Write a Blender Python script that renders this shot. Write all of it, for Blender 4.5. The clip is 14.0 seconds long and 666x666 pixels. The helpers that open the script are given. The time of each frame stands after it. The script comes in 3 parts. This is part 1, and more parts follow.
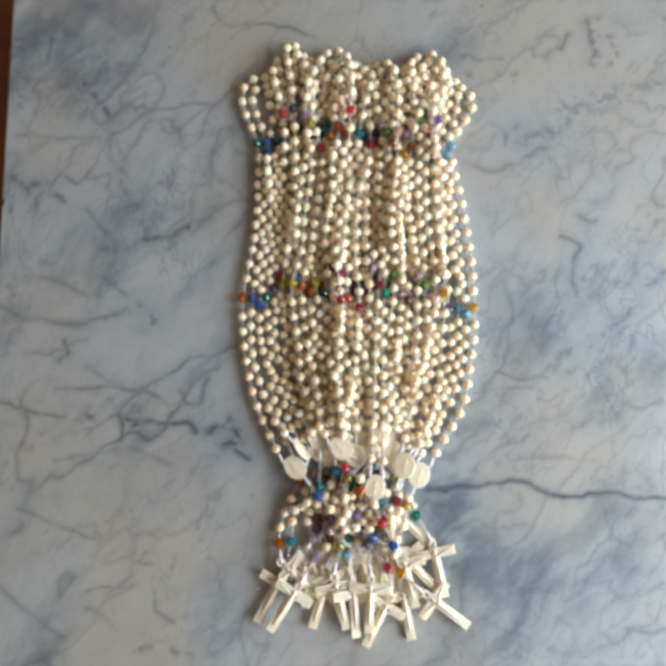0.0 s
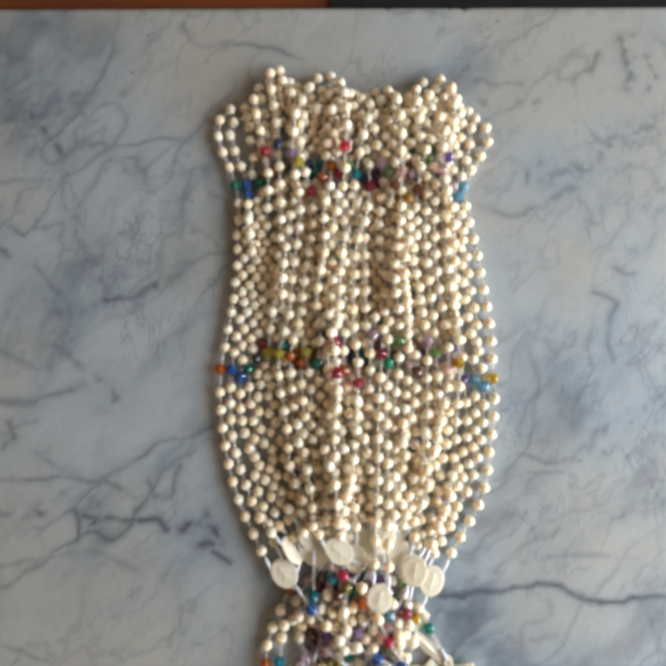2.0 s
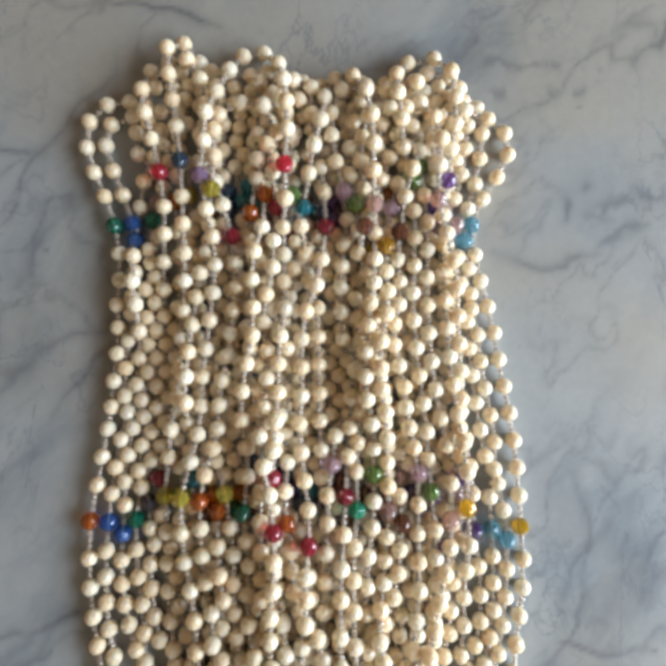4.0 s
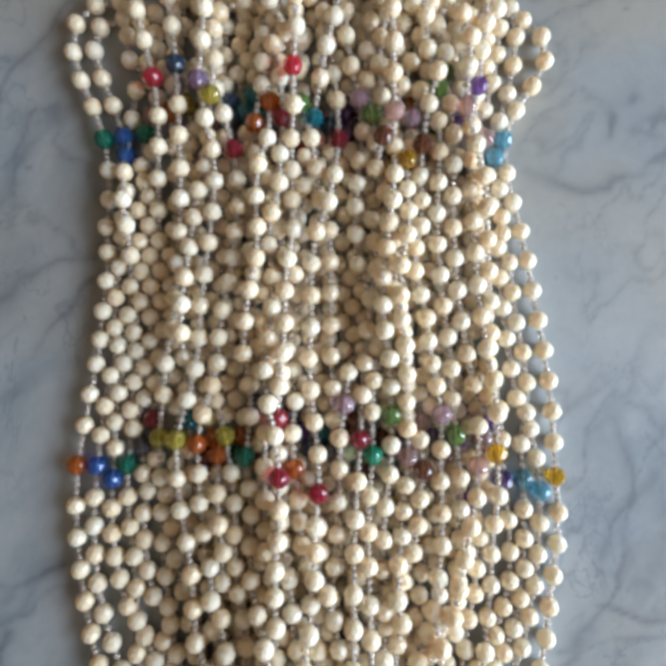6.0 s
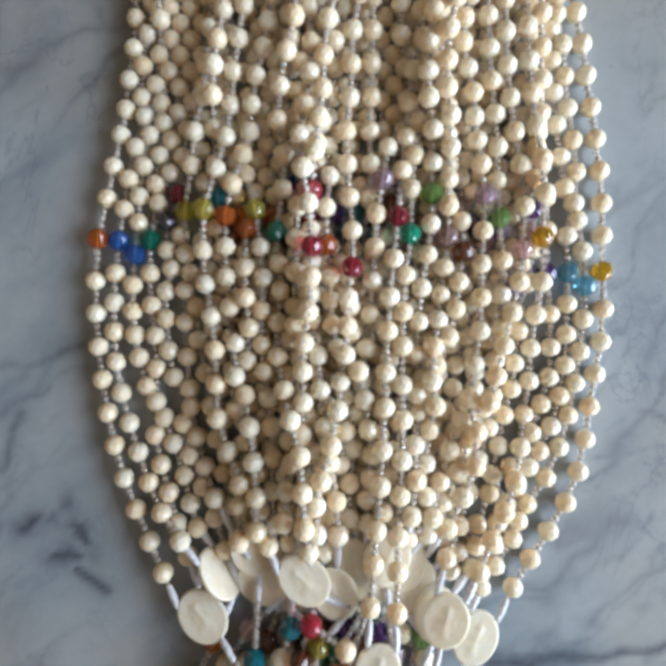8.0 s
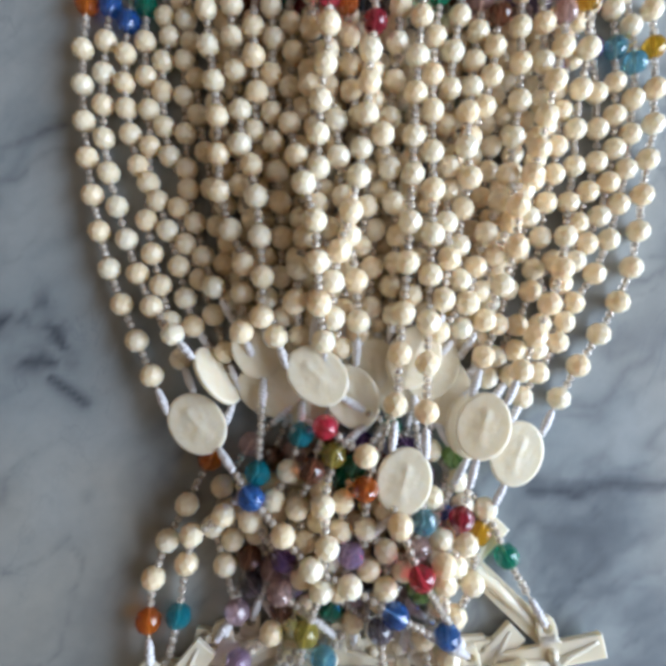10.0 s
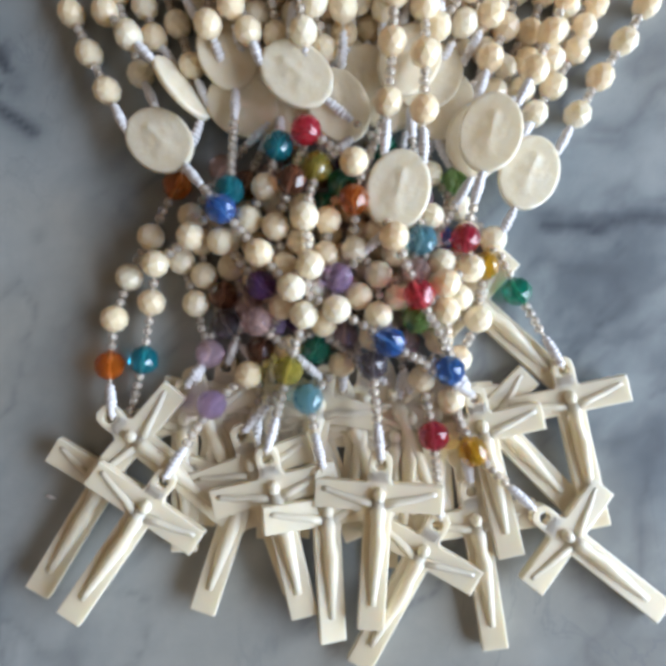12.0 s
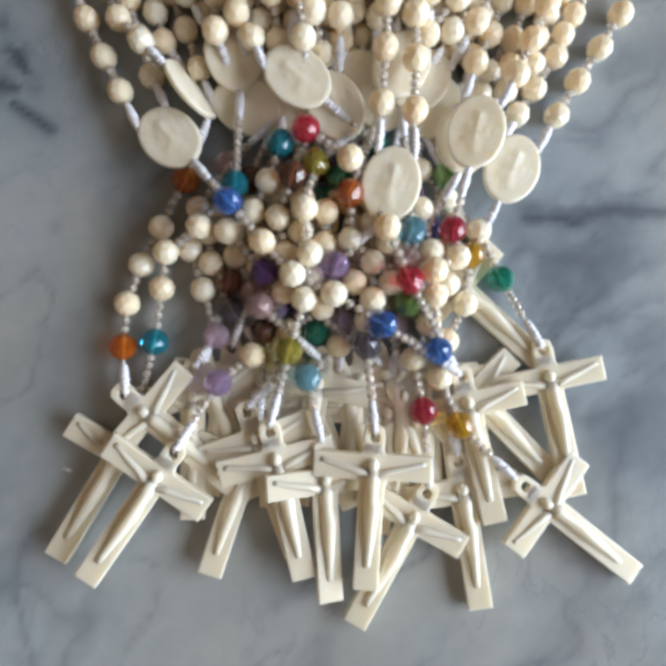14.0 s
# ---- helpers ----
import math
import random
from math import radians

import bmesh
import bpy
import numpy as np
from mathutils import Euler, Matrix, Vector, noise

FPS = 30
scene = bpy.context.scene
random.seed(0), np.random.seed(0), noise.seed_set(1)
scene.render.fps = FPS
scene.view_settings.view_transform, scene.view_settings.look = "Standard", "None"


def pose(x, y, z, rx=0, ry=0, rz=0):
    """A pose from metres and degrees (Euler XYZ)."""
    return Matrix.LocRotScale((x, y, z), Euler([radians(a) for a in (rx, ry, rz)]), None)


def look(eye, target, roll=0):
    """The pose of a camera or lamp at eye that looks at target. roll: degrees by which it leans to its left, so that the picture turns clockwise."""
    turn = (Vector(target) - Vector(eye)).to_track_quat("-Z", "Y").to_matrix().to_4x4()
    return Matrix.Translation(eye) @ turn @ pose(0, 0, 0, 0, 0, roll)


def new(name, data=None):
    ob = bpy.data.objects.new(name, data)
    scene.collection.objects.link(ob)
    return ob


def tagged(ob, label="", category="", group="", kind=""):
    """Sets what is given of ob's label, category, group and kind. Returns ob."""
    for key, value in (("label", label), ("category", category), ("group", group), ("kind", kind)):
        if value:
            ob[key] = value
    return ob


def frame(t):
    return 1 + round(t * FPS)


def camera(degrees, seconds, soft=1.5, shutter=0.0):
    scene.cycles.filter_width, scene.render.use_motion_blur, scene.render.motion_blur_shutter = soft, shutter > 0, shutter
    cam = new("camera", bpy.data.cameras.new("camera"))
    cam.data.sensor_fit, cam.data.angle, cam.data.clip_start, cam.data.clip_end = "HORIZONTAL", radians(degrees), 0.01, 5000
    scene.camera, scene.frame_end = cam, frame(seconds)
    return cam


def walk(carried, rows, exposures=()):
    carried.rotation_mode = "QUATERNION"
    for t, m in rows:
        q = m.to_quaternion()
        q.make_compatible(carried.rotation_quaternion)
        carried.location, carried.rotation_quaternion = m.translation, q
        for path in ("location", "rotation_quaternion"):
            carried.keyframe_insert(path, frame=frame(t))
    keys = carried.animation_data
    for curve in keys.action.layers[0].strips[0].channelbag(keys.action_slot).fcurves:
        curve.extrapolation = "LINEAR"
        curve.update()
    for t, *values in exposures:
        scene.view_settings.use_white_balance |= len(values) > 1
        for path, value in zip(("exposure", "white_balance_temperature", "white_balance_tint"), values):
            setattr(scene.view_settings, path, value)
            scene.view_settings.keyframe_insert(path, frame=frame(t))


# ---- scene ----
cam = camera(65.1, 14.0, 4.3)
# seconds, place in metres, turn in degrees; the camera looks down on the table
PATH = [
    (0, 0.00213, -0.04355, 0.33220, 4.572, 0.254, 0.338),
    (0.5, 0.00379, -0.04127, 0.33093, 4.692, 0.216, 0.371),
    (1, 0.00174, -0.03441, 0.32366, 4.778, 0.033, 0.298),
    (1.5, 0.00486, -0.01991, 0.30923, 4.920, 0.113, 0.016),
    (2, 0.00288, 0.00230, 0.28488, 4.498, -0.122, -0.306),
    (2.5, 0.00752, 0.02634, 0.25607, 4.312, -0.539, -0.622),
    (3, 0.01727, 0.04937, 0.22978, 4.475, -1.515, -0.793),
    (3.2, 0.02101, 0.05368, 0.21830, 4.373, -1.687, -0.848),
    (5.3, 0.02042, 0.05545, 0.16922, 3.389, -0.929, -1.208),
    (5.5, 0.01918, 0.05027, 0.16895, 3.254, -0.816, -1.022),
    (6, 0.01992, 0.03639, 0.16510, 2.911, -0.577, -0.704),
    (6.5, 0.01629, 0.01787, 0.15967, 2.700, -0.284, -0.188),
    (7, 0.01356, -0.00103, 0.15588, 2.614, -0.166, 0.343),
    (7.5, 0.01470, -0.01407, 0.15453, 1.822, -0.111, 0.942),
    (7.7, 0.01374, -0.01790, 0.15464, 1.546, -0.076, 1.189),
    (9.8, 0.00726, -0.08225, 0.13365, 4.800, -0.364, 2.006),
    (10, 0.00798, -0.08728, 0.13126, 4.352, -0.672, 1.995),
    (10.5, 0.01254, -0.10130, 0.12262, 3.090, -1.341, 1.829),
    (11, 0.01508, -0.11659, 0.11869, 2.493, -0.806, 1.379),
    (11.5, 0.01559, -0.13037, 0.11552, 2.298, -0.452, 1.015),
    (12, 0.01394, -0.14332, 0.11175, 2.196, -0.205, 1.303),
    (12.5, 0.01566, -0.15079, 0.11471, 2.091, -0.326, 1.233),
    (13, 0.01451, -0.15035, 0.12050, 2.314, -0.542, 1.204),
    (13.5, 0.01442, -0.14726, 0.12127, 2.267, -0.777, 1.285),
    (14, 0.01338, -0.14737, 0.12020, 2.241, -0.770, 1.318),
]
walk(cam, [(t, pose(*place)) for t, *place in PATH],
     exposures=[(0, 0.13, 6150, 10), (3.2, 0.05, 6150, 10), (5.3, -0.05, 5750, 9.5), (7.7, -0.11, 5600, 9), (10.5, -0.14, 5600, 9), (14, -0.14, 5800, 9.5)])

# ---- world and light ----
world = bpy.data.worlds.new("world")
scene.world = world
world.use_nodes = True
wn = world.node_tree.nodes
sky = wn.new("ShaderNodeTexSky")
sky.sky_type = "NISHITA"
sky.sun_disc = False
sky.sun_elevation, sky.sun_rotation = radians(35), radians(200)
wn["Background"].inputs["Strength"].default_value = 0.10
world.node_tree.links.new(sky.outputs[0], wn["Background"].inputs["Color"])



def area_lamp(name, eye, target, width, height, watts, colour):
    data = bpy.data.lights.new(name, "AREA")
    data.shape, data.size, data.size_y, data.energy, data.color = "RECTANGLE", width, height, watts, colour
    ob = new(name, data)
    ob.matrix_world = look(eye, target)
    return ob


# daylight that comes in by the window
area_lamp("window_light", (1.09, -0.35, 0.43), (0.0, -0.35, 0.25), 1.4, 0.80, 34.0, (0.95, 0.975, 1.0))


# ---- materials ----
def material(name):
    m = bpy.data.materials.new(name)
    m.use_nodes = True
    n = m.node_tree.nodes
    return m, n, m.node_tree.links, n["Principled BSDF"]


def noise_tex(n, links, scale, detail=4.0, rough=0.55, vector=None):
    t = n.new("ShaderNodeTexNoise")
    t.inputs["Scale"].default_value, t.inputs["Detail"].default_value, t.inputs["Roughness"].default_value = scale, detail, rough
    if vector:
        links.new(vector, t.inputs["Vector"])
    return t


def ramp(n, links, source, stops):
    r = n.new("ShaderNodeValToRGB")
    while len(r.color_ramp.elements) < len(stops):
        r.color_ramp.elements.new(0.5)
    for e, (at, colour) in zip(r.color_ramp.elements, stops):
        e.position, e.color = at, (*colour, 1)
    links.new(source, r.inputs[0])
    return r


def bump(n, links, source, bsdf, strength, distance):
    b = n.new("ShaderNodeBump")
    b.inputs["Strength"].default_value, b.inputs["Distance"].default_value = strength, distance
    links.new(source, b.inputs["Height"])
    links.new(b.outputs[0], bsdf.inputs["Normal"])


def plain(name, colour, colour2, scale, rough, relief=0.0, metal=0.0, sss=0.0):
    """Two close tones mixed by noise, of one gloss."""
    m, n, links, p = material(name)
    co = n.new("ShaderNodeTexCoord").outputs["Object"]
    t = noise_tex(n, links, scale, 5, 0.6, co)
    links.new(ramp(n, links, t.outputs["Fac"], [(0.3, colour), (0.7, colour2)]).outputs[0], p.inputs["Base Color"])
    p.inputs["Roughness"].default_value, p.inputs["Metallic"].default_value = rough, metal
    if sss:
        p.inputs["Subsurface Weight"].default_value = sss
        p.inputs["Subsurface Radius"].default_value = (1.0, 0.9, 0.78)
        p.inputs["Subsurface Scale"].default_value = 0.0022
    if relief:
        bump(n, links, t.outputs["Fac"], p, relief, 0.0005)
    return m


def pearl_material():
    """Ivory pearl: each bead a little different, clouded, with a soft coat."""
    m, n, links, p = material("ivory_pearl")
    info = n.new("ShaderNodeObjectInfo").outputs["Random"]
    co = n.new("ShaderNodeTexCoord").outputs["Object"]
    tone = ramp(n, links, info, [(0.0, (0.955, 0.765, 0.53)), (0.5, (0.965, 0.81, 0.60)), (1.0, (0.975, 0.857, 0.68))])
    cloud = noise_tex(n, links, 420, 3, 0.5, co)
    mix = n.new("ShaderNodeMix")
    mix.data_type, mix.blend_type = "RGBA", "MULTIPLY"
    mix.inputs["Factor"].default_value = 0.18
    links.new(tone.outputs[0], mix.inputs["A"])
    links.new(ramp(n, links, cloud.outputs["Fac"], [(0.3, (0.80, 0.74, 0.66)), (0.65, (1, 1, 1))]).outputs[0], mix.inputs["B"])
    links.new(mix.outputs["Result"], p.inputs["Base Color"])
    p.inputs["Roughness"].default_value = 0.34
    p.inputs["Coat Weight"].default_value, p.inputs["Coat Roughness"].default_value = 0.35, 0.2
    p.inputs["Subsurface Weight"].default_value, p.inputs["Subsurface Scale"].default_value = 0.85, 0.003
    p.inputs["Subsurface Radius"].default_value = (1.0, 0.9, 0.78)
    return m


def crystal_material(name, colour):
    """Cut glass or resin: coloured through, clear inside."""
    m, n, links, p = material(name)
    info = n.new("ShaderNodeObjectInfo").outputs["Random"]
    colour = tuple(min(1.0, c ** 0.66 * 1.14) for c in colour)
    dark = tuple(c * 0.8 for c in colour)
    links.new(ramp(n, links, info, [(0.0, dark), (1.0, colour)]).outputs[0], p.inputs["Base Color"])
    p.inputs["Roughness"].default_value, p.inputs["IOR"].default_value = 0.05, 1.5
    p.inputs["Transmission Weight"].default_value = 0.8
    p.inputs["Coat Weight"].default_value, p.inputs["Coat Roughness"].default_value = 0.4, 0.03
    return m


COLOURS = dict(
    amber=(0.85, 0.12, 0.004), blue=(0.02, 0.12, 0.66), dark_green=(0.005, 0.24, 0.13), dark_red=(0.42, 0.01, 0.03),
    olive=(0.68, 0.58, 0.04), teal=(0.01, 0.33, 0.50), orange=(1.0, 0.12, 0.008), navy=(0.02, 0.06, 0.15), red=(0.78, 0.015, 0.04),
    lilac=(0.82, 0.55, 0.74), jade=(0.02, 0.66, 0.32), green=(0.22, 0.52, 0.08), brown=(0.18, 0.045, 0.02), pink=(0.90, 0.50, 0.48),
    purple=(0.09, 0.03, 0.26), yellow=(1.0, 0.38, 0.004), sky=(0.14, 0.54, 0.90), violet=(0.52, 0.34, 0.76), smoke=(0.09, 0.08, 0.11))
CRYSTAL = {k: crystal_material("crystal_" + k, c) for k, c in COLOURS.items()}
PEARL = pearl_material()
PLASTIC = plain("ivory_plastic", (0.94, 0.82, 0.61), (0.96, 0.86, 0.69), 90, 0.36, 0.15, sss=0.7)
SHELL = plain("pearly_plastic", (0.90, 0.79, 0.58), (0.94, 0.86, 0.70), 420, 0.28, 0.45, sss=0.6)
THREAD = plain("white_thread", (0.93, 0.93, 0.95), (0.84, 0.84, 0.87), 900, 0.7, 0.6)
CORD = plain("fine_cord", (0.86, 0.78, 0.66), (0.78, 0.69, 0.56), 900, 0.6, 0.3)

SEED, sn, sl, sp = material("clear_seed_glass")
sp.inputs["Base Color"].default_value = (1.0, 0.95, 0.87, 1)
sp.inputs["Roughness"].default_value, sp.inputs["Transmission Weight"].default_value = 0.07, 0.72
sp.inputs["Coat Weight"].default_value = 0.6


def marble_material():
    m, n, links, p = material("grey_veined_marble")
    vein = n.new("ShaderNodeAttribute")
    vein.attribute_name = "vein"
    part = n.new("ShaderNodeSeparateColor")
    links.new(vein.outputs["Color"], part.inputs[0])
    co = n.new("ShaderNodeTexCoord").outputs["Object"]
    grain = noise_tex(n, links, 260, 6, 0.65, co)
    soft = noise_tex(n, links, 38, 5, 0.6, co)
    body = ramp(n, links, part.outputs["Green"], [(0.0, (0.445, 0.49, 0.50)), (0.45, (0.325, 0.375, 0.40)), (1.0, (0.12, 0.15, 0.18))])
    warm = n.new("ShaderNodeMix")
    warm.data_type = "RGBA"
    links.new(part.outputs["Blue"], warm.inputs["Factor"])
    links.new(body.outputs[0], warm.inputs["A"])
    warm.inputs["B"].default_value = (0.46, 0.455, 0.40, 1)
    fine = n.new("ShaderNodeMix")
    fine.data_type, fine.blend_type = "RGBA", "MULTIPLY"
    fine.inputs["Factor"].default_value = 0.5
    links.new(warm.outputs["Result"], fine.inputs["A"])
    both = n.new("ShaderNodeMath")
    both.operation = "MULTIPLY_ADD"
    both.inputs[1].default_value = 0.5
    links.new(grain.outputs["Fac"], both.inputs[0])
    half = n.new("ShaderNodeMath")
    half.operation = "MULTIPLY"
    half.inputs[1].default_value = 0.5
    links.new(soft.outputs["Fac"], half.inputs[0])
    links.new(half.outputs[0], both.inputs[2])
    links.new(ramp(n, links, both.outputs[0], [(0.35, (0.78, 0.79, 0.82)), (0.6, (1, 1, 1))]).outputs[0], fine.inputs["B"])
    dark = n.new("ShaderNodeMix")
    dark.data_type = "RGBA"
    links.new(part.outputs["Red"], dark.inputs["Factor"])
    links.new(fine.outputs["Result"], dark.inputs["A"])
    dark.inputs["B"].default_value = (0.06, 0.073, 0.10, 1)
    last = dark.outputs["Result"]
    # hair-fine veins that come and go, at two sizes
    for size, gate_size, width, depth in ((13, 8, 0.009, 0.55), (30, 12, 0.012, 0.45)):
        turned = n.new("ShaderNodeMapping")
        turned.inputs["Rotation"].default_value = (0, 0, radians(-42))
        turned.inputs["Scale"].default_value = (1.0, 0.5, 1.0)
        links.new(co, turned.inputs["Vector"])
        course = noise_tex(n, links, size, 6, 0.62, turned.outputs[0])
        course.inputs["Distortion"].default_value = 0.7
        line = ramp(n, links, course.outputs["Fac"], [(0.5 - width, (0, 0, 0)), (0.5, (1, 1, 1)), (0.5 + width, (0, 0, 0))])
        here = ramp(n, links, noise_tex(n, links, gate_size, 3, 0.5, co).outputs["Fac"], [(0.46, (0, 0, 0)), (0.64, (depth,) * 3)])
        both = n.new("ShaderNodeMath")
        both.operation = "MULTIPLY"
        links.new(line.outputs[0], both.inputs[0])
        links.new(here.outputs[0], both.inputs[1])
        hair = n.new("ShaderNodeMix")
        hair.data_type = "RGBA"
        links.new(both.outputs[0], hair.inputs["Factor"])
        links.new(last, hair.inputs["A"])
        hair.inputs["B"].default_value = (0.15, 0.18, 0.225, 1)
        last = hair.outputs["Result"]
    links.new(last, p.inputs["Base Color"])
    links.new(ramp(n, links, grain.outputs["Fac"], [(0.3, (0.34,) * 3), (0.7, (0.5,) * 3)]).outputs[0], p.inputs["Roughness"])
    bump(n, links, grain.outputs["Fac"], p, 0.05, 0.0003)
    return m


def wood_material(name, dark, light):
    m, n, links, p = material(name)
    co = n.new("ShaderNodeTexCoord").outputs["Object"]
    mp = n.new("ShaderNodeMapping")
    mp.inputs["Scale"].default_value = (1.5, 26, 26)
    links.new(co, mp.inputs["Vector"])
    t = noise_tex(n, links, 3.0, 8, 0.65, mp.outputs[0])
    links.new(ramp(n, links, t.outputs["Fac"], [(0.3, dark), (0.7, light)]).outputs[0], p.inputs["Base Color"])
    p.inputs["Roughness"].default_value = 0.42
    bump(n, links, t.outputs["Fac"], p, 0.2, 0.0006)
    return m


MARBLE = marble_material()
WOOD = wood_material("red_brown_wood", (0.13, 0.030, 0.010), (0.25, 0.070, 0.022))
FABRIC = plain("black_woven_cloth", (0.005, 0.0055, 0.007), (0.012, 0.013, 0.016), 500, 0.85, 0.5)
WALL = plain("room_paint", (0.57, 0.45, 0.31), (0.62, 0.49, 0.34), 6, 0.9)
FLOOR = plain("room_floor", (0.24, 0.17, 0.11), (0.30, 0.22, 0.15), 8, 0.6)


# ---- mesh helpers ----
def mesh_of(bm, name, mat, smooth=False):
    me = bpy.data.meshes.new(name)
    bm.normal_update()
    bm.to_mesh(me)
    bm.free()
    me.materials.append(mat)
    if smooth:
        me.polygons.foreach_set("use_smooth", [True] * len(me.polygons))
    return me


def part(name, data, parent, m=None, label=""):
    """A mesh object under a thing; m is its pose in the world."""
    ob = bpy.data.objects.new(name, data)
    scene.collection.objects.link(ob)
    ob.parent = parent
    if m is not None:
        ob.matrix_basis = WORLD_OF[parent].inverted() @ m
        WORLD_OF[ob] = m
    else:
        WORLD_OF[ob] = WORLD_OF[parent]
    if label:
        tagged(ob, label)
    return ob


WORLD_OF = {}


def thing(name, m, label, category, group="", kind="", data=None):
    ob = new(name, data)
    ob.matrix_basis = m
    WORLD_OF[ob] = m
    return tagged(ob, label, category, group, kind)


def box_bm(bm, lo, hi, bevel=0.0, segments=2):
    made = bmesh.ops.create_cube(bm, size=1)["verts"]
    for v in made:
        v.co = Vector([lo[k] + (v.co[k] + 0.5) * (hi[k] - lo[k]) for k in range(3)])
    if bevel:
        edges = list({e for v in made for e in v.link_edges})
        bmesh.ops.bevel(bm, geom=edges, offset=bevel, segments=segments, affect="EDGES", profile=0.5)


def lathe(bm, profile, count, sides=None):
    """Turn (radius, z) pairs round the z axis; the ends are closed."""
    rings = [[bm.verts.new((r * math.cos(2 * math.pi * (k + 0.5 * (j % 2) * (sides or 0)) / count),
                            r * math.sin(2 * math.pi * (k + 0.5 * (j % 2) * (sides or 0)) / count), z)) for k in range(count)]
             for j, (r, z) in enumerate(profile)]
    for a, b in zip(rings, rings[1:]):
        for k in range(count):
            bm.faces.new((a[k], a[(k + 1) % count], b[(k + 1) % count], b[k]))
    bm.faces.new(rings[0][::-1])
    bm.faces.new(rings[-1])


def tube(bm, points, radii, sides=6):
    """A round tube through points, closed at both ends."""
    points = [Vector(p) for p in points]
    rings = []
    for j, p in enumerate(points):
        along = (points[min(j + 1, len(points) - 1)] - points[max(j - 1, 0)]).normalized()
        side = along.orthogonal().normalized() if j == 0 else (side - along * side.dot(along)).normalized()
        up = along.cross(side)
        r = radii if isinstance(radii, float) else radii[j]
        rings.append([bm.verts.new(p + r * (math.cos(a) * side + math.sin(a) * up)) for a in (2 * math.pi * k / sides for k in range(sides))])
    for a, b in zip(rings, rings[1:]):
        for k in range(sides):
            bm.faces.new((a[k], a[(k + 1) % sides], b[(k + 1) % sides], b[k]))
    bm.faces.new(rings[0][::-1])
    bm.faces.new(rings[-1])


# ---- unseen room added round the table; its warm paint tuned to fill shadows ----
def wall_piece(name, lo, hi, mat, label, category):
    bm = bmesh.new()
    box_bm(bm, lo, hi)
    return thing(name, Matrix(), label, category, kind="structure", data=mesh_of(bm, name, mat))


TOP = -0.75
wall_piece("floor", (-2, -2, TOP - 0.1), (1.1, 2, TOP), FLOOR, "unseen plain brown floor closing the room", "floor")
wall_piece("ceiling", (-2, -2, 1.85), (1.1, 2, 1.95), WALL, "unseen plain pale ceiling closing the room", "ceiling")
wall_piece("wall_west", (-2.1, -2, TOP), (-2, 2, 1.85), WALL, "unseen plain pale painted wall closing the room", "wall")
wall_piece("wall_north", (-2, 2, TOP), (1.1, 2.1, 1.85), WALL, "unseen plain pale painted wall closing the room", "wall")
wall_piece("wall_south", (-2, -2.1, TOP), (1.1, -2, 1.85), WALL, "unseen plain pale painted wall closing the room", "wall")
bm = bmesh.new()
for lo, hi in (((1.1, -2, TOP), (1.2, -1.1, 1.85)), ((1.1, 0.4, TOP), (1.2, 2, 1.85)), ((1.1, -1.1, TOP), (1.2, 0.4, 0.0)), ((1.1, -1.1, 0.86), (1.2, 0.4, 1.85))):
    box_bm(bm, lo, hi)
thing("wall_east", Matrix(), "unseen plain pale painted wall with a window opening", "wall", kind="structure", data=mesh_of(bm, "wall_east", WALL))


# ---- the wooden table under the slab ----
def wooden_table():
    base = thing("wooden_table", pose(0.1, 0, TOP), "red-brown wooden table under the marble slab", "table")
    bm = bmesh.new()
    box_bm(bm, (-0.75, -0.6, -0.05), (0.95, 0.75, -0.02), 0.003)
    part("tabletop", mesh_of(bm, "tabletop", WOOD), base, Matrix())
    bm = bmesh.new()
    box_bm(bm, (-0.03, -0.03, TOP), (0.03, 0.03, -0.05), 0.003)
    leg = mesh_of(bm, "leg", WOOD)
    for x, y in ((-0.69, -0.54), (0.89, -0.54), (-0.69, 0.69), (0.89, 0.69)):
        part("leg", leg, base, pose(x, y, 0))


wooden_table()


def woven_mat():
    """A dark cloth mat: warp and weft as low ridges, in one sheet."""
    nx, ny, cell = 420, 140, 0.0006
    gx, gy = np.meshgrid(np.arange(nx + 1), np.arange(ny + 1))
    over = np.where((gx // 2 + gy // 2) % 2 == 0, np.abs(np.sin(gx * math.pi / 2)), np.abs(np.sin(gy * math.pi / 2)))
    z = -0.0176 + 0.0004 * over + 0.00015 * np.sin(gx * 0.31) * np.sin(gy * 0.23)
    z[0, :] = z[-1, :] = z[:, 0] = z[:, -1] = -0.02
    co = np.stack([0.003 + gx * cell, 0.2165 + gy * cell, z], -1).reshape(-1, 3)
    faces = [(j * (nx + 1) + k, j * (nx + 1) + k + 1, (j + 1) * (nx + 1) + k + 1, (j + 1) * (nx + 1) + k) for j in range(ny) for k in range(nx)]
    me = bpy.data.meshes.new("woven_mat")
    me.from_pydata(co.tolist(), [], faces)
    me.materials.append(FABRIC)
    thing("placemat", Matrix(), "black coarsely woven cloth mat lying on the wood", "placemat", data=me)


woven_mat()


# ---- the marble slab ----
def lattice(seed):
    return np.random.RandomState(seed).rand(256, 256)


def value_noise(x, y, seed):
    g = lattice(seed)
    i, j = np.floor(x).astype(int), np.floor(y).astype(int)
    u, v = x - i, y - j
    u, v = u * u * u * (u * (u * 6 - 15) + 10), v * v * v * (v * (v * 6 - 15) + 10)
    a, b = g[j % 256, i % 256], g[j % 256, (i + 1) % 256]
    c, d = g[(j + 1) % 256, i % 256], g[(j + 1) % 256, (i + 1) % 256]
    return (a + (b - a) * u) * (1 - v) + (c + (d - c) * u) * v


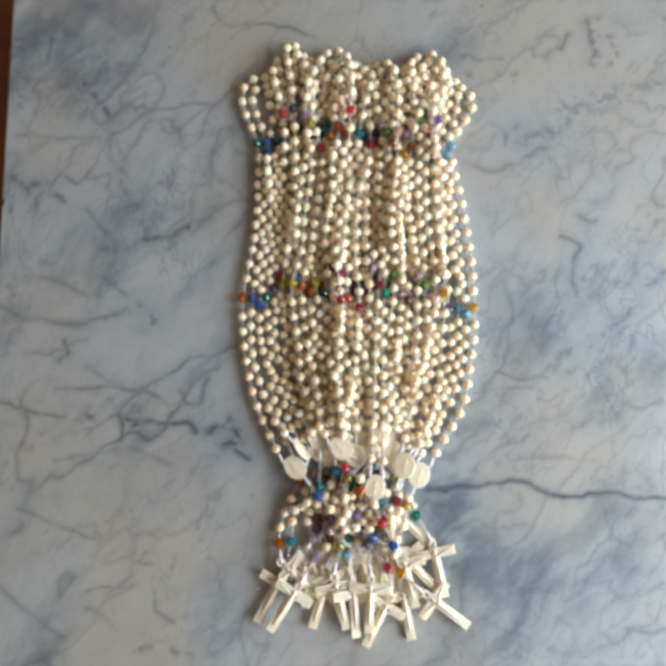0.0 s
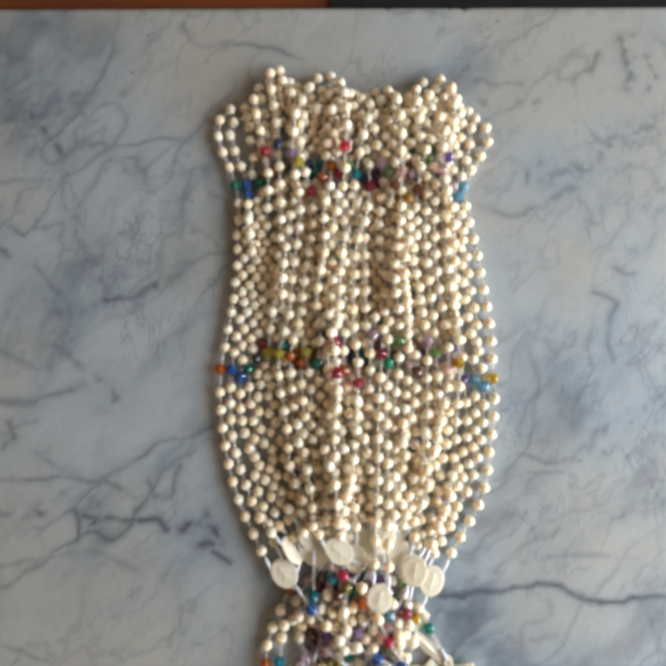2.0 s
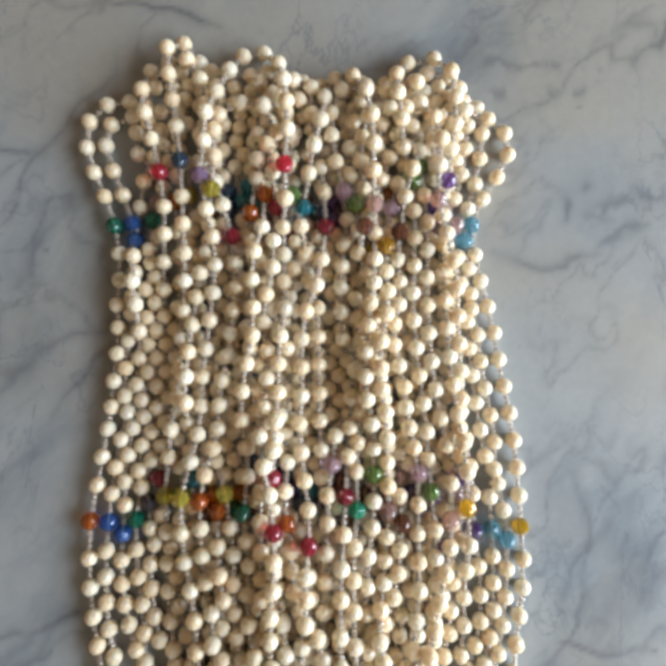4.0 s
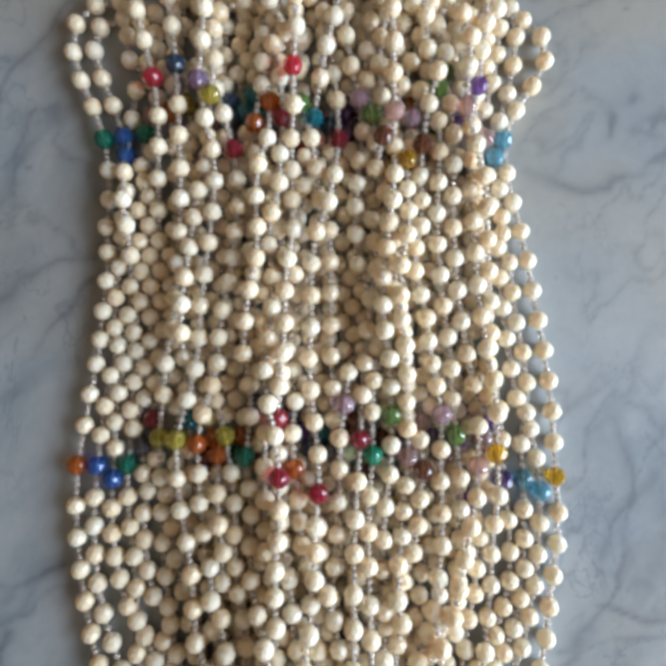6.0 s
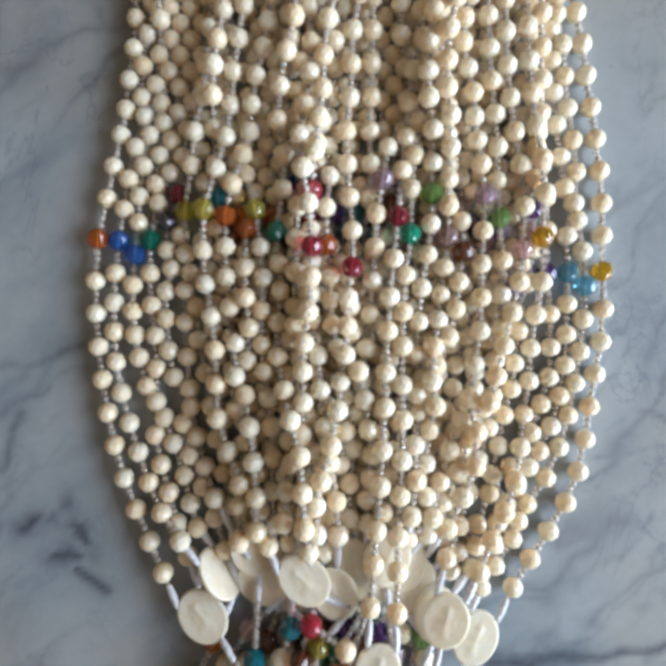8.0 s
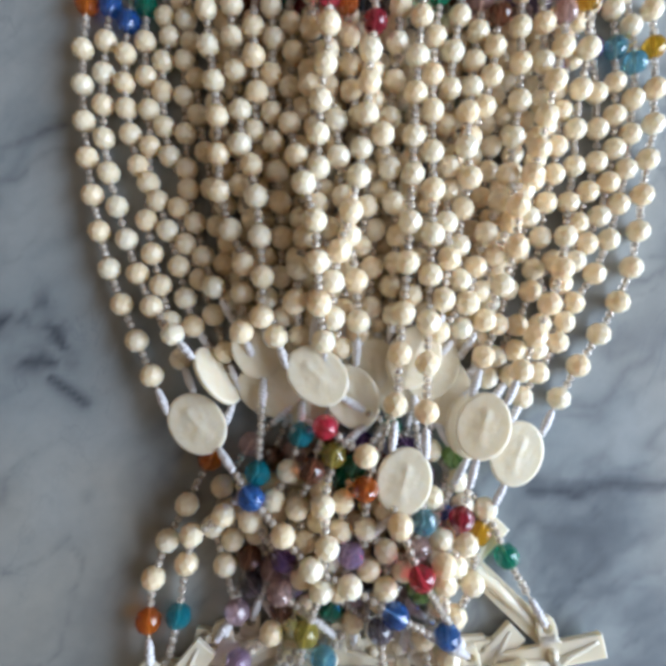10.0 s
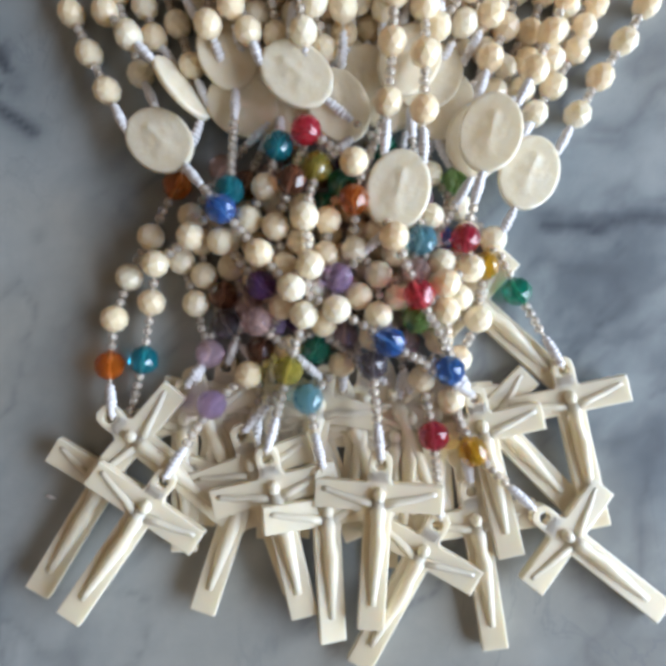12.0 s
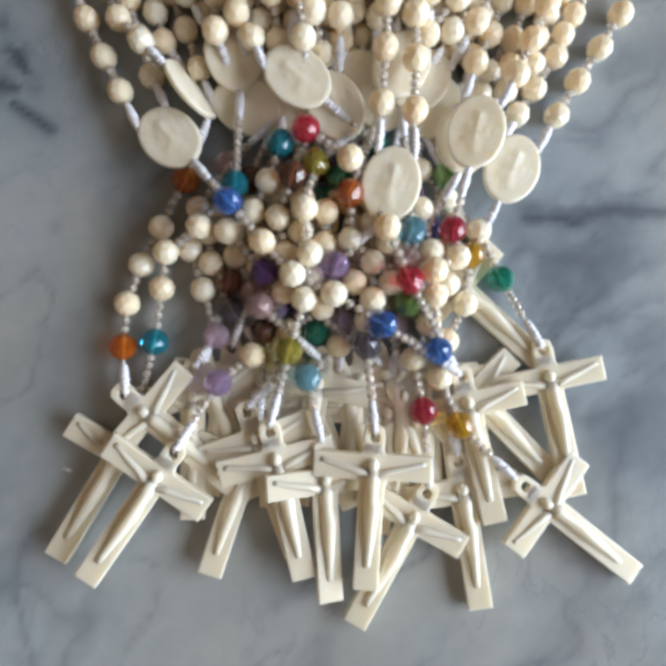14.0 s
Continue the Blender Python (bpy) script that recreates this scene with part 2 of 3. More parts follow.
def fbm(x, y, seed, octaves=5, gain=0.5):
    total, amp, norm = 0, 1.0, 0.0
    for k in range(octaves):
        total = total + amp * value_noise(x * 2 ** k + 17.3 * k, y * 2 ** k + 5.1 * k, seed + k)
        norm += amp
        amp *= gain
    return total / norm


def near_line(x, y, points):
    """The distance in mm from a bent line."""
    best = np.full(x.shape, 1e9)
    for (ax, ay), (bx, by) in zip(points, points[1:]):
        dx, dy = bx - ax, by - ay
        s = np.clip(((x - ax) * dx + (y - ay) * dy) / (dx * dx + dy * dy), 0, 1)
        best = np.minimum(best, np.hypot(x - ax - s * dx, y - ay - s * dy))
    return best


VEINS = []


def vein(strength, width, *course):
    """A vein of the marble: its course in mm."""
    VEINS.append((course, strength, width))


vein(0.6, 1.2, (-82, 204), (-77, 194), (-72, 190), (-56, 193), (-30, 188), (-13, 181))
vein(0.7, 2, (-167, 149), (-155, 137), (-147, 126))
vein(0.45, 1, (-139, 131), (-108, 132), (-92, 135), (-80, 132))
vein(0.5, 1.2, (-215, 179), (-207, 177))
vein(0.5, 1.5, (-188, 180), (-190, 165))
vein(0.35, 1.2, (-209, 114), (-183, 111), (-155, 113), (-154, 107))
vein(0.6, 3, (-216, 82), (-204, 81), (-197, 75), (-190, 81))
vein(0.8, 0.9, (-182, 74), (-176, 69))
vein(0.5, 1, (-159, 91), (-171, 84), (-180, 88))
vein(0.4, 3, (-138, 90), (-137, 78), (-126, 61), (-122, 47))
vein(0.75, 1.4, (-122, 44), (-108, 46), (-97, 49), (-92, 50))
vein(0.45, 1.4, (-162, 64), (-141, 41), (-140, 33), (-149, 19), (-132, 5))
vein(0.4, 1.5, (-198, 19), (-179, 17), (-162, 9))
vein(0.45, 1.6, (-214, -1), (-197, -9), (-158, -10), (-131, -3))
vein(0.5, 2.5, (-123, -0), (-115, -8), (-120, -14))
vein(0.6, 1.5, (-172, -21), (-168, -30), (-174, -36))
vein(0.35, 1.4, (-196, -31), (-174, -29), (-158, -20))
vein(0.4, 1.4, (-157, -38), (-141, -49), (-130, -53), (-119, -50))
vein(0.55, 1.2, (-103, -44), (-92, -33), (-76, -27), (-60, -28))
vein(0.55, 1.2, (-176, -52), (-143, -53), (-122, -52), (-111, -57), (-105, -61))
vein(0.6, 1.4, (-210, -62), (-194, -66), (-186, -69), (-169, -72))
vein(0.7, 2, (-156, -69), (-148, -72))
vein(0.7, 1.7, (-136, -68), (-133, -78), (-132, -86))
vein(0.85, 1.7, (-132, -70), (-124, -72), (-126, -76), (-103, -74), (-89, -75), (-84, -81))
vein(0.6, 1.4, (-97, -54), (-94, -62), (-84, -62), (-81, -54), (-79, -46))
vein(0.85, 2.8, (-75, -81), (-62, -75), (-56, -86), (-67, -87))
vein(0.8, 1.2, (-60, -92), (-51, -98))
vein(0.3, 4.5, (-208, -100), (-182, -84), (-156, -68), (-135, -60))
vein(0.35, 1.5, (-176, -98), (-142, -92), (-120, -92), (-101, -99))
vein(0.6, 1.2, (-106, -112), (-100, -108))
vein(0.45, 1.2, (-196, -129), (-177, -135), (-163, -140), (-147, -145))
vein(0.5, 1, (-113, -154), (-120, -159), (-107, -164))
vein(0.55, 1, (-149, -178), (-138, -174), (-125, -178))
vein(0.5, 1.2, (-108, -179), (-108, -189), (-98, -194))
vein(0.4, 1.4, (-204, -175), (-190, -187), (-174, -197), (-163, -204))
vein(0.45, 1.4, (-151, -187), (-137, -194), (-132, -199))
vein(0.5, 2.2, (-121, -209), (-103, -210), (-87, -214))
vein(0.4, 2, (89, 165), (103, 168), (117, 166), (128, 163), (120, 157), (89, 154))
vein(0.6, 1.5, (151, 172), (158, 183))
vein(0.6, 2.4, (170, 192), (172, 184), (173, 172), (170, 165))
vein(0.5, 2.4, (174, 184), (185, 181), (189, 169), (184, 163))
vein(0.4, 2, (174, 193), (188, 196), (222, 198))
vein(0.4, 5, (220, 155), (201, 147), (172, 134), (149, 122), (124, 111))
vein(0.4, 1.5, (153, 135), (158, 131), (172, 134))
vein(0.4, 1.5, (85, 96), (101, 91), (115, 96), (141, 108))
vein(0.45, 1.4, (113, 116), (113, 109))
vein(0.4, 1, (145, 69), (154, 77), (168, 91))
vein(0.5, 1.4, (156, 62), (167, 57), (170, 57))
vein(0.55, 1.5, (147, 46), (161, 40), (158, 32), (155, 18), (156, 10))
vein(0.5, 2.2, (214, 24), (198, 7), (184, -9), (162, -20), (148, -29))
vein(0.6, 1.3, (148, -29), (135, -45), (118, -46), (102, -40))
vein(0.35, 1, (88, -53), (112, -53), (126, -50))
vein(0.4, 1.2, (210, -60), (190, -63), (182, -59))
vein(0.35, 1.5, (58, -101), (85, -88), (107, -72))
vein(0.35, 1.5, (87, -101), (109, -85), (122, -78))
vein(0.95, 1.5, (58, -113), (74, -112), (93, -110), (109, -107), (122, -112), (137, -116), (148, -118))
vein(0.95, 1.5, (148, -118), (164, -117), (174, -116), (190, -119), (227, -120))
vein(0.6, 3, (58, -111), (74, -111))
vein(0.35, 1.4, (117, -94), (138, -95), (164, -95))
vein(0.4, 1.4, (61, -132), (74, -119), (78, -114))
vein(0.35, 1.2, (58, -140), (97, -137), (119, -133))
vein(0.35, 1.2, (84, -144), (87, -148), (100, -146))
vein(0.4, 1.2, (207, -139), (186, -149), (171, -141), (169, -126))
vein(0.35, 1.4, (174, -182), (205, -171))
vein(0.4, 1.4, (204, -196), (184, -200))
vein(0.3, 1.4, (135, -212), (173, -209))


def marble_slab():
    x0, x1, y0, y1, cell = -217.5, 330.0, -330.0, 213.0, 1.25
    xs = np.r_[x0, x0 + 0.5, np.arange(x0 + 1.6, x1 - 1.6, cell), x1 - 0.5, x1]
    ys = np.r_[y0, y0 + 0.5, np.arange(y0 + 1.6, y1 - 1.6, cell), y1 - 0.5, y1]
    x, y = (g.astype(float) for g in np.meshgrid(xs, ys))
    edge = np.minimum.reduce([x - x0, x1 - x, y - y0, y1 - y])
    z = -np.where(edge < 1.6, 1.6 - np.sqrt(np.maximum(0, 1.6 ** 2 - (1.6 - edge) ** 2)), 0)
    # chipped spots on the far edge and a worn nick on the side
    for cx, cy, r in ((36.0, 213, 2.0), (80.0, 213, 3.4), (72.0, 213, 1.4), (-217.5, 68, 3.0)):
        z -= 1.6 * np.clip(1 - np.hypot(x - cx, y - cy) / r, 0, 1)
    wx = x + 16 * (fbm(x / 55, y / 55, 11) - 0.5) + 7 * (fbm(x / 14, y / 14, 31) - 0.5)
    wy = y + 16 * (fbm(x / 55, y / 55, 51) - 0.5) + 7 * (fbm(x / 14, y / 14, 71) - 0.5)
    lean = wx * 0.75 - wy * 0.66, wx * 0.66 + wy * 0.75
    cloud = fbm(lean[0] / 30, lean[1] / 78, 101, 6, 0.62)
    # clouds thicken leftwards: partly the stone, partly the shade there put into its colour
    west = np.clip((10 - x) / 90, 0, 1)
    cloud = np.clip((cloud - 0.43 + 0.06 * west) * 2.3, 0, 0.8)
    vein = np.zeros_like(x)
    for seed, size, sharp, amount in ((201, 60, 30, 0.46), (231, 34, 26, 0.40), (261, 16, 18, 0.32)):
        ridge = np.abs(fbm(lean[0] / size, lean[1] / (size * 1.9), seed, 4) - 0.5)
        gate = np.clip((fbm(x / 70, y / 70, seed + 15, 3) - 0.41) * 5, 0, 1)
        # a dense net of veins in two patches
        patch = np.exp(-(((x + 115) / 70) ** 2 + ((y + 72) / 26) ** 2)) + 0.7 * np.exp(-(((x + 180) / 45) ** 2 + ((y - 70) / 22) ** 2))
        gate = np.clip(gate + 0.9 * patch, 0, 1.7)
        vein = np.maximum(vein, amount * np.exp(-ridge * sharp * 2.2) * gate)
    jag = 5.0 * (fbm(x / 9, y / 9, 301, 4) - 0.5) + 8.0 * (fbm(x / 28, y / 28, 311, 3) - 0.5)
    for course, strength, width in VEINS:
        d = near_line(x + jag, y - jag + 3 * (fbm(x / 25, y / 25, 331, 3) - 0.5), course)
        broken = (0.8 if strength > 0.9 else 0.45) + (0.2 if strength > 0.9 else 0.55) * np.clip((fbm(x / 13, y / 13, 361, 3) - 0.34) * 4, 0, 1)
        if width >= 2:
            broken = np.clip((fbm(x / 5, y / 5, 381, 4) - 0.42) * 6, 0, 1)
        vein = np.maximum(vein, min(1.0, strength * 1.05) * broken * np.exp(-(d / width) ** 1.3))
        cloud = np.maximum(cloud, 0.8 * strength * np.exp(-d / (width * 4)))
    # small dark specks
    for sx, sy, r in ((-110, 174, 0.9), (-177, 71.5, 1.0), (-75.2, 98.7, 0.8), (136, -45, 0.8), (119.6, 150.7, 0.7), (99, 204, 1.0)):
        vein = np.maximum(vein, 0.75 * np.exp(-(np.hypot(x - sx, y - sy) / r) ** 2))
    warm = np.clip((fbm(x / 60, y / 60, 401, 4) - 0.5) * 2 + np.clip((x * 0.4 + y - 60) / 150, 0, 0.75) + np.clip((-x * 0.5 - y - 130) / 120, 0, 0.6), 0, 0.85)
    ny, nx = x.shape
    co = np.stack([x, y, z], -1).reshape(-1, 3) / 1000
    idx = np.arange(nx * ny).reshape(ny, nx)
    faces = np.stack([idx[:-1, :-1], idx[:-1, 1:], idx[1:, 1:], idx[1:, :-1]], -1).reshape(-1, 4).tolist()
    rim = np.r_[idx[0, :-1], idx[:-1, -1], idx[-1, :0:-1], idx[:0:-1, 0]]
    low = co[rim].copy()
    low[:, 2] = -0.0199
    n = len(co)
    m = len(rim)
    faces += [(int(rim[k]), n + k, n + (k + 1) % m, int(rim[(k + 1) % m])) for k in range(m)]
    faces.append(tuple(range(n + m - 1, n - 1, -1)))
    me = bpy.data.meshes.new("marble_slab")
    me.from_pydata(np.r_[co, low].tolist(), [], faces)
    tint = np.zeros((n + m, 4), np.float32)
    tint[:n] = np.stack([vein, cloud, warm, np.ones_like(x)], -1).reshape(-1, 4)
    tint[n:] = tint[rim]
    a = me.color_attributes.new("vein", "FLOAT_COLOR", "POINT")
    a.data.foreach_set("color", tint.ravel())
    me.polygons.foreach_set("use_smooth", [True] * (len(me.polygons) - 1) + [False])
    me.materials.append(MARBLE)
    thing("marble_slab", Matrix(), "polished grey-white marble slab with blue-grey veins", "slab", data=me)


marble_slab()


# ---- the pieces of a rosary, in millimetres scaled to metres ----
MM = 0.001
BEAD_R, TINT_R = 2.96, 3.12


def bead_mesh(name, radius, mat, count=9, rows=6):
    """A fire-polished bead: three-cornered facets round the thread's axis, z, a shallow dimple at each end."""
    bm = bmesh.new()
    for j in range(rows):
        a = math.pi * (0.09 + 0.82 * j / (rows - 1))
        for k in range(count):
            t = 2 * math.pi * (k + 0.5 * (j % 2)) / count
            bm.verts.new((radius * math.sin(a) * math.cos(t) * MM, radius * math.sin(a) * math.sin(t) * MM, -radius * math.cos(a) * 0.98 * MM))
    bmesh.ops.convex_hull(bm, input=bm.verts[:])
    bmesh.ops.recalc_face_normals(bm, faces=bm.faces)
    return mesh_of(bm, name, mat)


def knot_mesh():
    """Thread wound round itself: a slim coil of seven turns, a little uneven, tapered at the ends."""
    bm = bmesh.new()
    ring = [(0.3 * MM, -3.6 * MM)]
    for turn in range(7):
        swell = 0.78 + 0.34 * math.sin(math.pi * (turn + 0.5) / 7) + 0.06 * math.sin(turn * 2.3)
        for s, r in ((0.04, 0.74), (0.3, 1.0), (0.62, 1.0), (0.92, 0.74)):
            ring.append((swell * r * MM, (-3.3 + (turn + s) * 6.6 / 7) * MM))
    ring.append((0.3 * MM, 3.6 * MM))
    lathe(bm, ring, 10)
    for v in bm.verts:
        v.co.z += 0.35 * v.co.x
    return mesh_of(bm, "knot", THREAD, True)


def seed_mesh():
    bm = bmesh.new()
    lathe(bm, [(0.45 * MM, -0.85 * MM), (0.95 * MM, -0.55 * MM), (1.08 * MM, 0.0), (0.95 * MM, 0.55 * MM), (0.45 * MM, 0.85 * MM)], 8)
    return mesh_of(bm, "seed_bead", SEED, True)


def medal_mesh():
    """An oval medal, 16 by 12.6 mm, z its face, with a worn, softly raised motif."""
    bm = bmesh.new()
    motif = ((0.0, 0.4, 1.3, 2.3, 0.24), (0.1, 3.2, 0.8, 0.8, 0.26), (-0.6, -2.4, 1.5, 1.2, 0.18), (1.9, 0.2, 0.6, 1.5, 0.12), (-1.9, 0.7, 0.6, 1.3, 0.12), (0.7, -4.2, 1.4, 0.5, 0.12), (-2.6, -2.2, 0.7, 0.7, 0.08), (2.8, 2.8, 0.8, 0.6, 0.07))
    rings = []
    for grow, z in ((0.0, -0.7), (0.93, -0.7), (1.0, -0.45), (1.0, 0.40), (0.975, 0.60), (0.92, 0.68), (0.84, 0.66), (0.74, 0.66), (0.64, 0.66), (0.54, 0.66), (0.44, 0.66), (0.34, 0.66), (0.24, 0.66), (0.14, 0.66), (0.06, 0.66), (0.0, 0.66)):
        spots = [(0.0, 0.0)] if grow == 0 else [(6.3 * grow * math.sin(a), 8.0 * grow * math.cos(a)) for a in (2 * math.pi * k / 36 for k in range(36))]
        rings.append([bm.verts.new((x * MM, y * MM, (z + (sum(1.6 * up * math.exp(-((x - cx) / w) ** 2 - ((y - cy) / h) ** 2) for cx, cy, w, h, up in motif) if z > 0.65 else 0)) * MM)) for x, y in spots])
    for a, b in zip(rings, rings[1:]):
        for k in range(36):
            n = (k + 1) % 36
            bm.faces.new([v for v in dict.fromkeys((a[k % len(a)], b[k % len(b)], b[n % len(b)], a[n % len(a)]))])
    bmesh.ops.recalc_face_normals(bm, faces=bm.faces)
    return mesh_of(bm, "medal", SHELL, True)


CROSS_LEN, CROSS_HOLE = 35.6, 2.7


def cross_mesh():
    """A moulded cross, its thread hole at the origin, the foot along -y, z its face."""
    bm = bmesh.new()
    top, half, arm, arm_lo, arm_hi, foot = 2.7, 2.7, 12.6, -9.1, -3.5, -(CROSS_LEN - CROSS_HOLE)
    outer = [(-2.2, -2.6), (-2.35, 0), (-2.0, 1.9), (-0.9, top), (0.9, top), (2.0, 1.9), (2.35, 0), (2.2, -2.6)]
    inner = [(1.15 * math.cos(a), 1.15 * math.sin(a)) for a in (radians(d) for d in (235, 190, 145, 105, 75, 35, -10, -55))]
    up = 1.05 * MM
    o = [bm.verts.new((x * MM, y * MM, up)) for x, y in outer]
    i = [bm.verts.new((x * MM, y * MM, up)) for x, y in inner]
    for k in range(7):
        bm.faces.new((o[k], i[k], i[k + 1], o[k + 1]))
    bm.faces.new((o[7], i[7], i[0], o[0]))
    v = lambda x, y: bm.verts.new((x * MM, y * MM, up))  # noqa: E731
    al, ar = v(-half, arm_hi), v(half, arm_hi)
    bl, br = v(-half, arm_lo), v(half, arm_lo)
    ll, lh, rl, rh = v(-arm, arm_lo), v(-arm, arm_hi), v(arm, arm_lo), v(arm, arm_hi)
    fl, fr = v(-half, foot), v(half, foot)
    for f in ((o[0], o[7], ar, al), (al, ar, br, bl), (lh, al, bl, ll), (ar, rh, rl, br), (bl, br, fr, fl)):
        bm.faces.new(f)
    bmesh.ops.recalc_face_normals(bm, faces=bm.faces)
    if sum(f.normal.z for f in bm.faces) < 0:
        bmesh.ops.reverse_faces(bm, faces=bm.faces)
    rim = [e for e in bm.edges if e.is_boundary]
    made = bmesh.ops.extrude_face_region(bm, geom=bm.faces[:])["geom"]
    # the old sheet stays as the back
    for g in made:
        if isinstance(g, bmesh.types.BMVert):
            g.co.z = up
    for vert in o + i + [al, ar, bl, br, ll, lh, rl, rh, fl, fr]:
        vert.co.z = -up
    bmesh.ops.recalc_face_normals(bm, faces=bm.faces)
    sharp = [e for e in bm.edges if len(e.link_faces) == 2 and e.link_faces[0].normal.angle(e.link_faces[1].normal, 0) > 0.6]
    bmesh.ops.bevel(bm, geom=sharp, offset=0.28 * MM, segments=2, affect="EDGES", profile=0.6)
    return mesh_of(bm, "cross", PLASTIC)


def cross_relief_mesh():
    """The raised form on a cross, plain and without detail."""
    bm = bmesh.new()
    z = 0.85 * MM
    q = lambda *p: [(x * MM, y * MM, z + 0.68 * h * MM) for x, y, h in p]  # noqa: E731
    tube(bm, q((0, -4.4, 0.5), (0, -5.3, 0.9), (0, -6.4, 0.9), (0, -7.1, 0.5)), [0.5 * MM, 1.2 * MM, 1.1 * MM, 0.7 * MM], 10)
    tube(bm, q((0, -7.0, 0.2), (0, -9.2, 0.5), (0.1, -12.2, 0.35), (0.3, -14.5, 0.6), (0.2, -18.5, 0.5), (0.1, -22.5, 0.2), (0, -26.0, 0.0), (0, -27.8, 0.1)),
         [1.3 * MM, 1.6 * MM, 1.3 * MM, 1.65 * MM, 1.4 * MM, 1.1 * MM, 0.85 * MM, 0.7 * MM], 12)
    for s in (-1, 1):
        tube(bm, q((s * 0.7, -7.9, 0.1), (s * 4.0, -6.9, 0.0), (s * 7.4, -6.1, -0.1), (s * 10.2, -5.2, -0.2), (s * 11.2, -5.1, -0.2)), [1.0 * MM, 0.85 * MM, 0.75 * MM, 0.65 * MM, 0.6 * MM], 10)
    return mesh_of(bm, "cross_relief", PLASTIC, True)


def plaque_mesh():
    """A small raised tablet with bars where the worn letters are."""
    bm = bmesh.new()
    box_bm(bm, (-1.7 * MM, -3.3 * MM, 1.0 * MM), (1.7 * MM, -1.5 * MM, 1.15 * MM))
    for x in (-1.2, -0.5, 0.2, 0.9):
        box_bm(bm, (x * MM, -3.0 * MM, 1.1 * MM), ((x + 0.3) * MM, -1.8 * MM, 1.32 * MM))
    return mesh_of(bm, "plaque", PLASTIC)


BEADS = [bead_mesh("bead", BEAD_R, PEARL, c, r) for c, r in ((8, 5), (9, 6), (8, 6))]
TINTED = {k: bead_mesh("coloured_bead", TINT_R, m, 9, 6) for k, m in CRYSTAL.items()}
KNOT, SEED_BEAD, MEDAL = knot_mesh(), seed_mesh(), medal_mesh()
CROSS, CROSS_RELIEF, PLAQUE = cross_mesh(), cross_relief_mesh(), plaque_mesh()

# ---- how the rosaries lie: strands in mm on the slab, z up from it ----
rng = np.random.RandomState(7)
PLACE, RADIUS, FIXED, AIM, HOLD, LINKS, BENDS, PLANS = [], [], [], [], [], [], [], []


def node(p, radius, fixed=False, hold=0.0):
    PLACE.append(np.array(p, float))
    RADIUS.append(radius)
    FIXED.append(fixed)
    AIM.append(np.array(p, float)[:2])
    HOLD.append(hold)
    return len(PLACE) - 1


def link(a, b, length):
    LINKS.append((a, b, length))


def spread(a, b, count, bow=0.0, lift=0.0):
    """count places between two, bowed sideways and upwards."""
    a, b = np.array(a, float), np.array(b, float)
    side = np.array([-(b - a)[1], (b - a)[0], 0]) / max(np.linalg.norm((b - a)[:2]), 1e-6)
    out = []
    turns, begin, sway = rng.uniform(0.8, 2.6), rng.uniform(0, 6.3), rng.uniform(0.5, 2.6) if count > 5 else 0.5
    for k in range(count):
        s = (k + 1) / (count + 1)
        arch = math.sin(math.pi * s)
        wander = sway * arch * math.sin(begin + 2 * math.pi * turns * s)
        out.append(a + (b - a) * s + arch * (bow * side + np.array([0, 0, lift])) + wander * side)
    return out


def frame_of(origin, toward, face_tilt=0.0):
    """A pose whose -y runs from origin to toward, in mm to metres; z its face."""
    y = (Vector(origin) - Vector(toward)).normalized()
    x = y.cross(Vector((0, 0, 1))).normalized()
    z = x.cross(y)
    m = Matrix((x, y, z)).transposed().to_4x4() @ pose(0, 0, 0, 0, face_tilt, 0)
    return Matrix.Translation(Vector(origin) * MM) @ m


def smooth_line(points, steps=12):
    """A curve through all points, as many short steps."""
    pts = [2 * points[0] - points[1], *points, 2 * points[-1] - points[-2]]
    out = []
    for a, b, c, d in zip(pts, pts[1:], pts[2:], pts[3:]):
        for k in range(steps):
            t = k / steps
            out.append(0.5 * (2 * b + (c - a) * t + (2 * a - 5 * b + 4 * c - d) * t * t + (3 * b - a - 3 * c + d) * t ** 3))
    return np.array(out + [points[-1]])


def fold(start, end, crest, length=109.0):
    """Ten places on a loop from start over the crest to end; it bulges until it is long enough."""
    a, b, c = (np.array(q, float) for q in (start, end, crest))
    flip = 1 if b[0] >= a[0] else -1
    low, high = 2.0, 30.0
    for _ in range(18):
        half = (low + high) / 2
        drop = 0.55 * half + 2
        side = np.array((half * flip, 0))
        foot_a, foot_b = a * 0.5 + (c - side) * 0.5, b * 0.5 + (c + side) * 0.5
        line = smooth_line([a, foot_a - side * 0.25, c - side - (0, drop * 1.4), c - side * 0.62 - (0, drop * 0.3), c + side * 0.62 - (0, drop * 0.3), c + side - (0, drop * 1.4), foot_b + side * 0.25, b])
        run = np.r_[0, np.cumsum(np.linalg.norm(np.diff(line, axis=0), axis=1))]
        low, high = (half, high) if run[-1] < length else (low, half)
    marks = run[-1] * (np.arange(10) * 9.1 + 11.5) / (9 * 9.1 + 23)
    return [np.array((np.interp(m, run, line[:, 0]), np.interp(m, run, line[:, 1]))) for m in marks]


# where each rosary's fold reaches furthest
CREST = [(-47, 152), (-43, 150), (-30, 170), (-28, 178), (1, 173), (-6, 150), (7, 163), (16, 152), (14, 158), (33, 162), (34, 156), (45, 155),
         (46, 147), (54, 151), (61, 169), (64, 164), (75, 148), (71, 154), (-30, 161), (-5, 163), (22, 153), (48, 157), (60, 158),
         (-14, 163), (9, 160), (26, 157), (40, 154), (56, 160), (-20, 168)]
